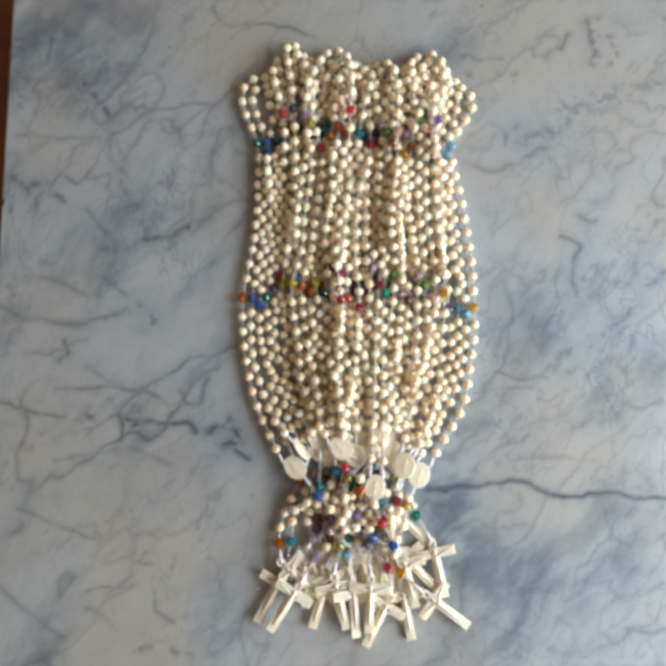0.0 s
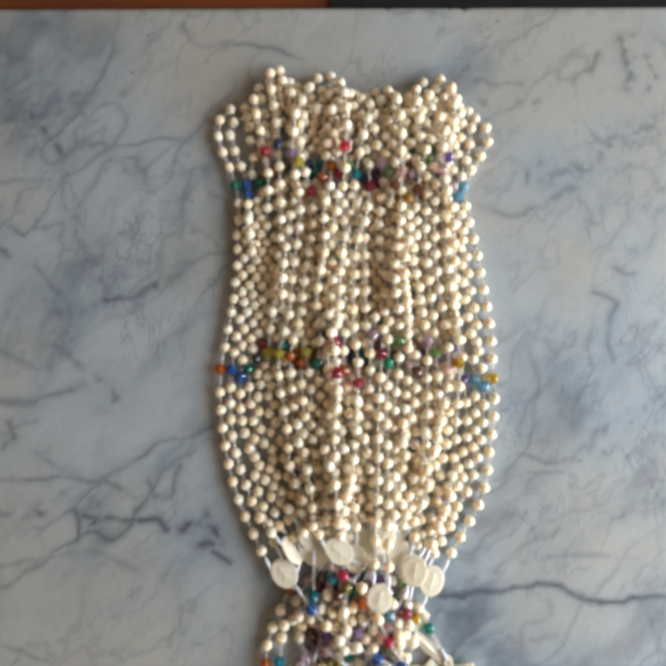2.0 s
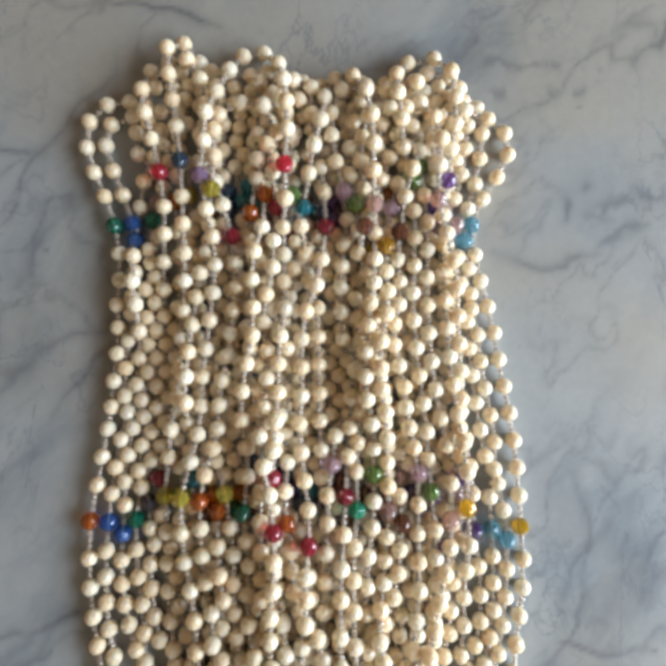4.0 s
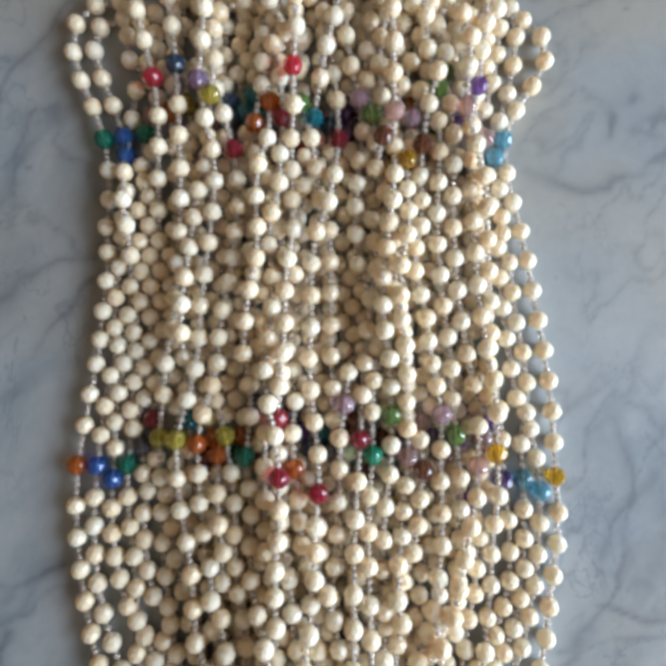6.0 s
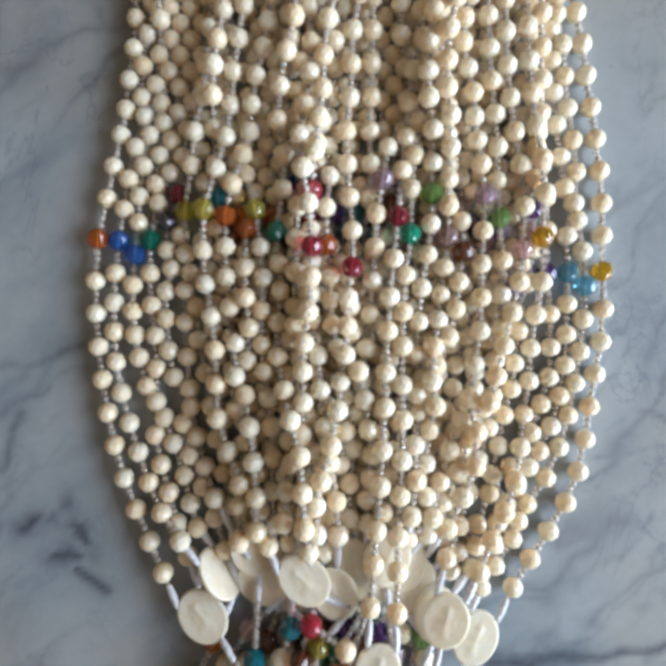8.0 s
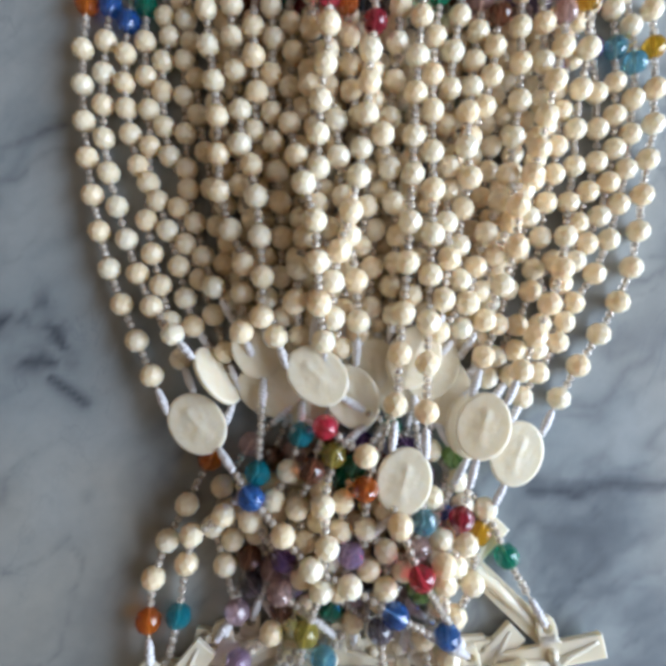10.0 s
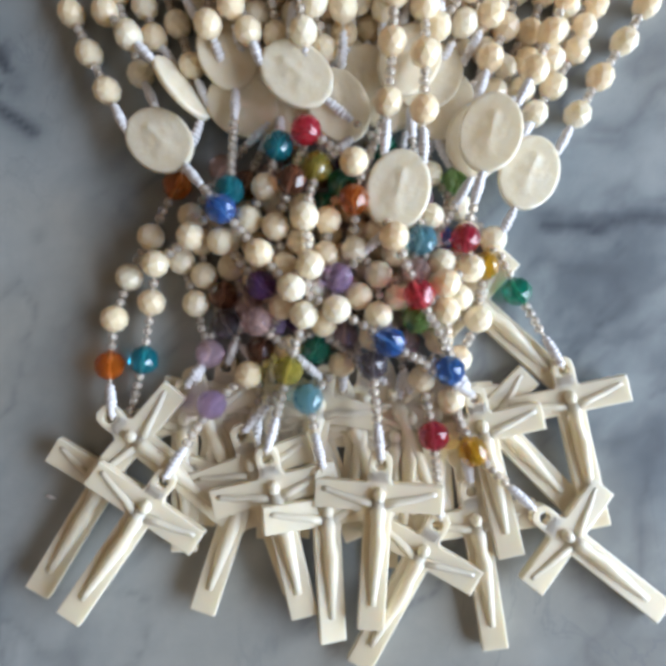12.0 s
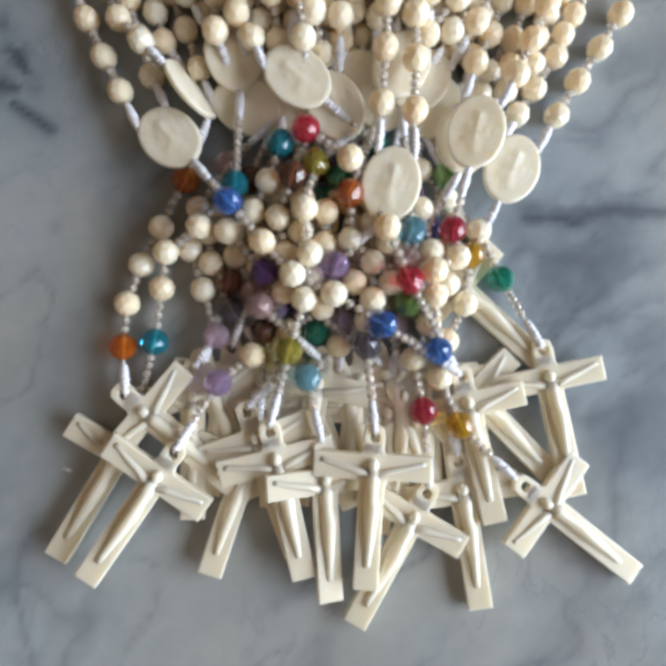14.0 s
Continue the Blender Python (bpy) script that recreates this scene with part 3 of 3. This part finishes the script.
# the order in which the strands and the pendants lie, lowest first
PENDANT_ORDER = [18, 19, 20, 21, 22, 23, 24, 25, 26, 27, 28, 7, 17, 10, 13, 5, 15, 3, 2, 1, 8, 12, 16, 14, 9, 6, 11, 4, 0]


def rosary(strand_a, strand_b, lift, medal, pendant, cross, tints, bows=(0, 0), edge=0.0, waist=None, sag=None, roll=None):
    """strand: the upper and the middle coloured bead; medal: x, y, z, turn; pendant: its two coloured beads; cross: hole x, y, foot x, y, two heights."""
    (ua, ma), (ub, mb) = strand_a, strand_b
    mx, my, mz, turn = medal
    mm = Matrix.Translation(Vector((mx, my, mz)) * MM) @ pose(0, 0, 0, 0, 0, turn) @ pose(0, 0, 0, rng.uniform(-7, 7), edge or rng.uniform(-8, 8), 0)
    at = lambda x, y: np.array(mm @ (Vector((x, y, 0)) * MM)) / MM  # noqa: E731
    hole_a, hole_b, hole_c = at(-3.9, 5.4), at(3.9, 5.4), at(0, -7.1)
    if hole_a[0] > hole_b[0]:
        hole_a, hole_b = hole_b, hole_a
    waist = waist or (rng.uniform(-7, 7), rng.uniform(-7, 7))
    a0 = node(hole_a, 0.5, True)
    chain = [(a0, "hole")]
    # coloured beads start on top, those of the lowest rosaries below
    rise = 3.0 if lift > 1 else 0.0
    rank = PENDANT_ORDER.index(len(PLANS))
    lift = 3.0 + 5.0 * lift + (len(PLANS) * 7 % 23) * 0.6
    for p in spread(hole_a, (*ma, lift), 10, bows[0]):
        chain.append((node(p + rng.normal(0, 0.4, 3), BEAD_R, False, 0.06), "bead"))
    chain.append((node((*ma, lift + rise), TINT_R, False, 0.25), "tint0"))
    for p in spread((*ma, lift), (*ua, lift), 10, waist[0], rng.uniform(-3, 5)):
        chain.append((node(p + rng.normal(0, 0.6, 3), BEAD_R, False, 0.06), "bead"))
    chain.append((node((*ua, lift + rise), TINT_R, False, 0.25), "tint1"))
    # the fold at the top: up, round the crest and down again
    for p in fold(ua, ub, CREST[len(PLANS)]):
        chain.append((node((p[0] + rng.normal(0, 0.4), p[1] + rng.normal(0, 0.4), lift), BEAD_R, False, 0.08), "bead"))
    chain.append((node((*ub, lift + rise), TINT_R, False, 0.25), "tint2"))
    for p in spread((*ub, lift), (*mb, lift), 10, waist[1], rng.uniform(-3, 5)):
        chain.append((node(p + rng.normal(0, 0.6, 3), BEAD_R, False, 0.06), "bead"))
    chain.append((node((*mb, lift + rise), TINT_R, False, 0.25), "tint3"))
    for p in spread((*mb, lift), hole_b, 10, bows[1]):
        chain.append((node(p + rng.normal(0, 0.4, 3), BEAD_R, False, 0.06), "bead"))
    chain.append((node(hole_b, 0.5, True), "hole"))
    hx, hy, fx, fy, hz, fz = cross
    hang = [(node(hole_c, 0.5, True), "hole")]
    p1, p2 = (*pendant[0], 4.0 + 0.7 * rank), (*pendant[1], 4.0 + 0.7 * rank)
    hang.append((node(p1, TINT_R, False, 0.5), "tint4"))
    for p in spread(p1, p2, 3, rng.uniform(-3, 3) if sag is None else sag, 1.0):
        hang.append((node(p + rng.normal(0, 0.3, 3), BEAD_R), "bead"))
    hang.append((node(p2, TINT_R, False, 0.5), "tint5"))
    hang.append((node((hx, hy, hz + 1.2), 0.5, True), "eye"))
    for line in (chain, hang):
        for (a, ka), (b, kb) in zip(line, line[1:]):
            kind = {ka[:4], kb[:4]}
            if "hole" in kind:
                length = min(34.0, max(13.0, np.linalg.norm(AIM[a] - AIM[b]) + 2)) if "tint" in kind else 11.3
            elif "eye" in kind:
                length = min(34.0, max(13.0, np.linalg.norm(AIM[a] - AIM[b]) + 2))
            else:
                length = 12.1 if "tint" in kind else 9.5
            link(a, b, length)
    # what the beads bump into: the cross and the medal
    foot, head = np.array((fx, fy, fz)), np.array((hx, hy, hz))
    along = (foot - head) / np.linalg.norm(foot - head)
    across = np.array((-along[1], along[0], 0))
    for s in np.arange(0, 32, 3.2):
        node(head + along * s - np.array((0, 0, 0.8)), 2.2, True)
    for s in (-9, -5, 5, 9):
        node(head + along * 6.3 + across * s - np.array((0, 0, 0.8)), 2.2, True)
    for u, v in ((0, 0), (0, 4.5), (0, -4.5), (3.5, 0), (-3.5, 0)):
        node(at(u, v), 1.5, True)
    centre = (head + foot) / 2
    eye = centre - along * (CROSS_LEN - CROSS_HOLE) / 2
    for line in (chain, hang):
        BENDS.extend(zip(*([k for k, _ in line][n:] for n in range(3))))
    PLANS.append((chain, hang, mm, frame_of(eye, eye + along, rng.uniform(-3, 3) if roll is None else roll), tints.split()))


rosary(((-48.5, 106.4), (-56.5, 8.8)), ((-38.0, 106.7), (-42.2, 4.7)), 3.5, (-22.3, -100.4, 6, 45), ((-7.4, -115.6), (26.0, -139.5)),
       (43.3, -151.6, 51.5, -183.9, 5, 4), "amber dark_green dark_green dark_green blue blue", (11, -6), waist=(-5, 5))
rosary(((-43.6, 106.2), (-51.5, 4.7)), ((-42.8, 99.7), (-46.7, 1.3)), 3.5, (-18.2, -88.9, 5, 40), ((-19.2, -109.1), (-32.2, -146.8)),
       (-29.8, -157.9, -5.3, -177.4, 5, 4), "blue blue blue blue amber amber", (11, -3), edge=62, waist=(-6, 6), sag=-7)
rosary(((-32.7, 124.4), (-33.9, 17.4)), ((-13.6, 117.6), (-21.5, 16.9)), 9, (-8.8, -81.4, 6, 15), ((-4.5, -113.0), (-24.5, -145.2)),
       (-28.4, -164.6, -45.2, -193.9, 3, 2.5), "dark_red red olive teal teal teal", (8, 0), sag=-7)
rosary(((-24.2, 134.1), (-32.0, 9.9)), ((-0.5, 122.8), (-13.2, 2.8)), 4, (-5.9, -91.9, 4, 65), ((-6.7, -105.7), (-9.6, -144.9)),
       (-16.4, -151.7, -15.3, -185.2, 2, 2), "olive navy teal orange pink lilac", (8, 0))
rosary(((-18.2, 122.4), (-25.5, 11.5)), ((10.1, 124.1), (4.6, 18.8)), 12, (5.8, -88.0, 10, 50), ((24.3, -100.2), (51.7, -129.6)),
       (62.0, -145.6, 69.4, -177.9, 3, 3), "olive violet red red dark_green dark_green", (4, 0))
rosary(((-7.8, 100.5), (-20.1, 12.2)), ((-2.3, 107.8), (2.5, 24.3)), 9, (-0.3, -86.9, 4, 20), ((3.8, -101.5), (-4.0, -125.5)),
       (26.2, -149.8, 36.3, -173.5, 1.5, 1.5), "orange dark_red amber navy teal purple", (0, 0))
rosary(((3.5, 115.5), (-4.6, 7.8)), ((4.9, 105.8), (-1.6, 28.1)), 8, (14.2, -92.8, 7, 30), ((9.2, -106.7), (5.2, -146.8)),
       (1.6, -163.7, 10.0, -196.9, 7.5, 4.5), "dark_green orange orange navy olive olive", (0, 0))
rosary(((5.0, 100.3), (7.6, 20.1)), ((21.4, 108.7), (16.5, 13.5)), 5, (9.3, -87.6, 4, 0), ((6.1, -110.9), (0.5, -142.7)),
       (-0.9, -163.5, -11.7, -198.5, 3.5, 2.5), "navy orange navy teal brown brown", (0, 0))
rosary(((8.7, 111.2), (5.2, 1.5)), ((25.5, 103.7), (16.7, -3.7)), 10, (3.7, -92.6, 4, -20), ((6.3, -98.9), (30.6, -131.3)),
       (43.9, -153.2, 64.2, -172.9, 2.5, 1.5), "dark_red dark_red dark_red dark_red red red", (0, 0))
rosary(((16.8, 111.7), (9.7, 3.6)), ((40.7, 109.7), (36.5, 20.3)), 8, (28.6, -82.8, 7, -25), ((17.6, -115.7), (21.8, -143.3)),
       (24.1, -164.5, 23.0, -198.0, 8.5, 6), "orange teal pink green orange smoke", (0, 0))
rosary(((30.8, 116.0), (26.0, 24.2)), ((37.9, 98.9), (31.5, -0.1)), 6, (19.9, -86.3, 4, 10), ((27.0, -104.0), (37.0, -147.0)),
       (43.1, -169.7, 49.4, -204.7, 3, 1.5), "lilac lilac brown brown purple blue", (0, 0))
rosary(((34.2, 111.3), (30.0, 25.9)), ((36.8, 100.7), (32.4, 20.8)), 9, (26.3, -111.3, 11, -10), ((14.7, -127.6), (-9.8, -152.9)),
       (-18.6, -169.3, -36.9, -197.1, 7, 6), "dark_red green brown jade violet violet", (0, 0))
rosary(((43.4, 96.3), (43.5, 7.3)), ((50.2, 99.6), (54.2, 19.9)), 11, (33.2, -85.4, 5, -35), ((32.2, -120.3), (8.5, -151.2)),
       (13.0, -166.8, 15.7, -202.9, 7, 4), "pink yellow brown lilac sky sky", (0, 6), roll=15)
rosary(((41.5, 92.3), (48.4, 3.8)), ((61.5, 112.0), (63.9, 2.9)), 6, (24.8, -89.1, 4, 0), ((14.0, -108.0), (12.7, -140.8)),
       (-3.7, -160.1, 8.2, -191.9, 5.5, 4), "brown yellow pink pink dark_green dark_green", (0, 6))
rosary(((56.3, 119.3), (58.4, 13.4)), ((64.4, 123.9), (70.1, 1.7)), 10, (44.8, -98.5, 9, -10), ((39.7, -119.8), (35.2, -158.5)),
       (36.8, -176.6, 20.4, -207.9, 4, 2.5), "green green purple yellow dark_red dark_red", (-4, 8))
rosary(((59.4, 126.0), (68.2, 18.9)), ((64.5, 103.9), (80.0, -1.2)), 4, (36.4, -90.7, 4, -15), ((38.8, -107.3), (28.9, -136.8)),
       (39.5, -128.1, 62.1, -148.0, 1.5, 1.5), "purple green pink sky green green", (-4, 12))
rosary(((66.9, 108.7), (63.5, -10.8)), ((74.9, 104.8), (89.4, -0.2)), 4, (54.1, -105.0, 5, -20), ((43.1, -123.8), (41.7, -161.5)),
       (55.7, -174.1, 85.6, -196.6, 5, 1.5), "purple pink sky yellow yellow yellow", (-6, 10), waist=(0, 3))
rosary(((71.7, 99.2), (85.1, -4.8)), ((68.7, 114.5), (72.2, -7.8)), 3.5, (43.0, -98.8, 5, -5), ((30.5, -127.6), (-1.9, -135.9)),
       (12.7, -149.1, 7.8, -180.2, 3, 3), "sky sky pink purple pink pink", (-12, 10))
rosary(((-28.9, 113.4), (-29.3, 12.8)), ((-17.8, 117.1), (-15.6, 11.8)), 0.5, (-2.5, -85.2, 2.5, 10), ((0.3, -108.3), (-6.7, -130.6)),
       (-14.0, -150.7, -2.7, -178.8, 2, 2), "olive amber violet orange pink brown")
rosary(((-10.3, 113.3), (-9.4, 6.9)), ((0.9, 113.2), (4.2, 10.9)), 0.5, (7.4, -88.8, 2.5, -15), ((8.0, -111.0), (1.1, -137.0)),
       (2.1, -150.3, 2.0, -180.8, 1.5, 1.5), "dark_green navy teal red smoke violet")
rosary(((13.9, 101.7), (11.7, 8.5)), ((28.9, 107.3), (24.0, 13.7)), 0.5, (18.1, -88.5, 2.5, 20), ((11.9, -113.8), (16.2, -136.7)),
       (16.6, -151.9, 26.8, -181.2, 1.5, 1.5), "navy dark_red purple brown dark_green lilac")
rosary(((40.5, 120.6), (35.2, 8.9)), ((51.7, 112.9), (46.2, 16.6)), 0.5, (30.8, -85.2, 2.5, -10), ((25.3, -113.4), (23.7, -129.8)),
       (31.1, -152.5, 29.7, -182.1, 1.5, 1.5), "brown lilac green pink amber smoke")
rosary(((55.4, 109.0), (52.5, 6.7)), ((63.0, 109.0), (62.4, 9.4)), 0.5, (39.7, -93.9, 2.5, 0), ((35.0, -120.9), (34.2, -134.3)),
       (39.8, -148.5, 44.5, -178.0, 1.5, 1.5), "pink green purple violet blue brown")
rosary(((-24.0, 119.0), (-20.0, 6.0)), ((-9.0, 116.0), (-7.5, 14.0)), 1.5, (1.5, -84.0, 2.0, 20), ((3.0, -106.0), (-3.0, -133.0)),
       (-8.0, -147.0, -12.0, -179.5, 1.2, 1.2), "brown olive navy amber brown pink")
rosary(((-2.0, 118.0), (0.0, 4.0)), ((15.0, 112.0), (12.0, 16.0)), 1.5, (11.0, -85.0, 2.0, -10), ((10.0, -109.0), (7.0, -135.0)),
       (22.0, -147.0, 18.0, -180.0, 1.2, 1.2), "dark_red teal brown purple brown purple")
rosary(((12.0, 117.0), (20.0, 5.0)), ((30.0, 112.0), (29.0, 17.0)), 1.5, (16.0, -83.0, 2.0, 15), ((18.0, -108.0), (18.0, -134.0)),
       (35.0, -146.0, 38.0, -179.0, 1.2, 1.2), "smoke green purple brown purple smoke")
rosary(((32.0, 113.0), (39.0, 5.0)), ((47.0, 109.0), (44.0, 15.0)), 1.5, (23.0, -84.0, 2.0, -20), ((21.0, -110.0), (25.0, -134.0)),
       (8.0, -152.0, 20.0, -181.0, 1.2, 1.2), "pink brown lilac pink brown pink")
rosary(((48.0, 117.0), (54.0, 12.0)), ((60.0, 115.0), (67.0, 10.0)), 1.5, (34.0, -86.0, 2.0, 10), ((30.0, -112.0), (27.0, -137.0)),
       (28.0, -155.0, 26.0, -187.0, 1.2, 1.2), "purple amber lilac pink lilac pink")
rosary(((-34.0, 112.0), (-36.0, 11.0)), ((-15.0, 108.0), (-11.0, 12.0)), 1.5, (-3.5, -88.0, 2.0, 35), ((-3.0, -110.0), (-7.0, -135.0)),
       (0.0, -148.0, -6.0, -181.0, 1.2, 1.2), "smoke pink brown olive brown smoke")



def settle(rounds=300):
    """Let the rosaries fall one on another, slide and bump until they lie still."""
    p, r, fixed = np.array(PLACE), np.array(RADIUS), np.array(FIXED)
    aim, hold = np.array(AIM), np.array(HOLD)[:, None]
    w = np.where(fixed, 0.0, 1.0)
    la, lb = np.array([x[0] for x in LINKS]), np.array([x[1] for x in LINKS])
    ll = np.array([x[2] for x in LINKS])
    ba, bb, bc = np.array(BENDS).T
    n = len(p)
    tied = np.unique(np.r_[np.minimum(la, lb) * n + np.maximum(la, lb)])
    groups = [np.arange(k, len(ll), 2) for k in (0, 1)]
    free = np.where(~fixed)[0]

    def shift(which, by):
        for k in range(3):
            p[:, k] += np.bincount(which, by[:, k], n)

    for it in range(rounds):
        left = rounds - it
        p[:, 2] -= np.where(fixed, 0, 0.45 if left > 110 else 0.16 if left > 40 else 0.05)
        if left > 14:
            p[:, :2] += (aim - p[:, :2]) * hold * w[:, None]
        # strands bend softly
        off = ((p[ba] + p[bc]) / 2 - p[bb]) * (0.05 if left > 20 else 0.02)
        off[:, 2] *= 0.6
        shift(bb, off * w[bb][:, None])
        shift(ba, -0.5 * off * w[ba][:, None])
        shift(bc, -0.5 * off * w[bc][:, None])
        if it % 6 == 0:
            d2 = (p[free] ** 2).sum(1)[:, None] + (p ** 2).sum(1)[None] - 2 * p[free] @ p.T
            i, j = np.where(d2 < (r[free][:, None] + r[None, :] + 2.5) ** 2)
            i = free[i]
            keep = (i < j) | (fixed[j] & (i != j))
            i, j = i[keep], j[keep]
            ok = ~np.isin(np.minimum(i, j) * n + np.maximum(i, j), tied)
            i, j = i[ok], j[ok]
        for _ in range(3):
            for g in groups:
                a, b = la[g], lb[g]
                d = p[b] - p[a]
                dist = np.linalg.norm(d, axis=1) + 1e-9
                want = np.clip(dist, ll[g] * 0.72, ll[g])
                push = (d / dist[:, None]) * ((dist - want) / (w[a] + w[b] + 1e-9))[:, None]
                p[a] += push * w[a][:, None]
                p[b] -= push * w[b][:, None]
        for _ in range(2):
            d = p[j] - p[i]
            dist = np.linalg.norm(d, axis=1) + 1e-9
            deep = np.maximum(0, r[i] + r[j] - dist)
            push = (d / dist[:, None]) * (deep / (w[i] + w[j] + 1e-9) * 0.5)[:, None]
            push[:, :2] *= 0.6 if left > 30 else 0.85
            shift(i, -push * w[i][:, None])
            shift(j, push * w[j][:, None])
            p[:, 2] = np.where(fixed, p[:, 2], np.maximum(p[:, 2], r))
    return p


SETTLED = settle()


def along_pose(a, b, mid, spin):
    """A pose at mid whose z runs from a to b."""
    q = (Vector(b) - Vector(a)).to_track_quat("Z", "Y").to_matrix().to_4x4()
    return Matrix.Translation(Vector(mid) * MM) @ q @ pose(0, 0, 0, 0, 0, spin)


def make_rosary(chain, hang, medal_at, cross_at, tints):
    where = medal_at.translation
    base = thing("rosary", pose(where.x, where.y, 0), LABELS[len(tints) and PLAN_NO % len(LABELS)], "rosary", "rosaries on the marble slab")
    part("medal", MEDAL, base, medal_at, "oval ivory plastic medal")
    cross = part("cross", CROSS, base, cross_at, "moulded ivory plastic cross")
    part("cross_relief", CROSS_RELIEF, cross, cross_at)
    part("plaque", PLAQUE, cross, cross_at)
    bm = bmesh.new()
    for line in (chain, hang):
        pts = [SETTLED[k] for k, _ in line]
        kinds = [kind for _, kind in line]
        tube(bm, [Vector(p) * MM for p in pts], 0.26 * MM, 5)
        for k, (p, kind) in enumerate(zip(pts, kinds)):
            a, b = pts[max(k - 1, 0)], pts[min(k + 1, len(pts) - 1)]
            if kind == "bead":
                part("bead", BEADS[rng.randint(3)], base, along_pose(a, b, p, rng.uniform(0, 360)))
            elif kind.startswith("tint"):
                part("coloured_bead", TINTED[tints[int(kind[4])]], base, along_pose(a, b, p, rng.uniform(0, 360)))
            if k + 1 == len(pts):
                continue
            # small clear beads, and knots at medal and cross
            nxt = kinds[k + 1]
            ra, rb = (BEAD_R if t not in ("hole", "eye") else 0.6 for t in (kind, nxt))
            q = pts[k + 1]
            gap = np.linalg.norm(q - p)
            way = (q - p) / gap
            lo, hi = ra, gap - rb
            spots = []
            if "hole" in (kind, nxt) or "eye" in (kind, nxt):
                first = kind in ("hole", "eye")
                span = hi - lo
                centre = lo + 3.6 if first else hi - 3.6
                part("knot", KNOT, base, along_pose(p, q, p + way * centre, rng.uniform(0, 360)))
                s, stop = (lo + 8.0, hi - 0.4) if first else (lo + 0.6, hi - 7.6)
                while s < stop:
                    spots.append(s)
                    s += 1.75
            else:
                count = max(1, int((hi - lo + 0.3) / 1.72))
                spots = [lo + (hi - lo) * (n + 0.5) / count for n in range(count)]
            for s in spots:
                part("seed_bead", SEED_BEAD, base, along_pose(p, q, p + way * s + rng.normal(0, 0.08, 3), 0))
    part("thread", mesh_of(bm, "thread", CORD, True), base, Matrix())


LABELS = ("ivory pearl bead rosary with coloured crystal beads, folded on marble",)
for PLAN_NO, plan in enumerate(PLANS):
    make_rosary(*plan)


def marble_chip():
    """A white flake that lies on the slab."""
    bm = bmesh.new()
    r = np.random.RandomState(5)
    for k in range(26):
        v = r.normal(0, 1, 3)
        v /= np.linalg.norm(v)
        bm.verts.new((1.25 * v[0] * MM * r.uniform(0.7, 1), 0.6 * v[1] * MM * r.uniform(0.7, 1), (0.35 + 0.35 * v[2]) * MM))
    bmesh.ops.convex_hull(bm, input=bm.verts[:])
    thing("white_flake", pose(-0.0445, -0.175, 0, 0, 0, -12), "tiny white flake lying on the marble slab", "flake", data=mesh_of(bm, "white_flake", THREAD))


marble_chip()
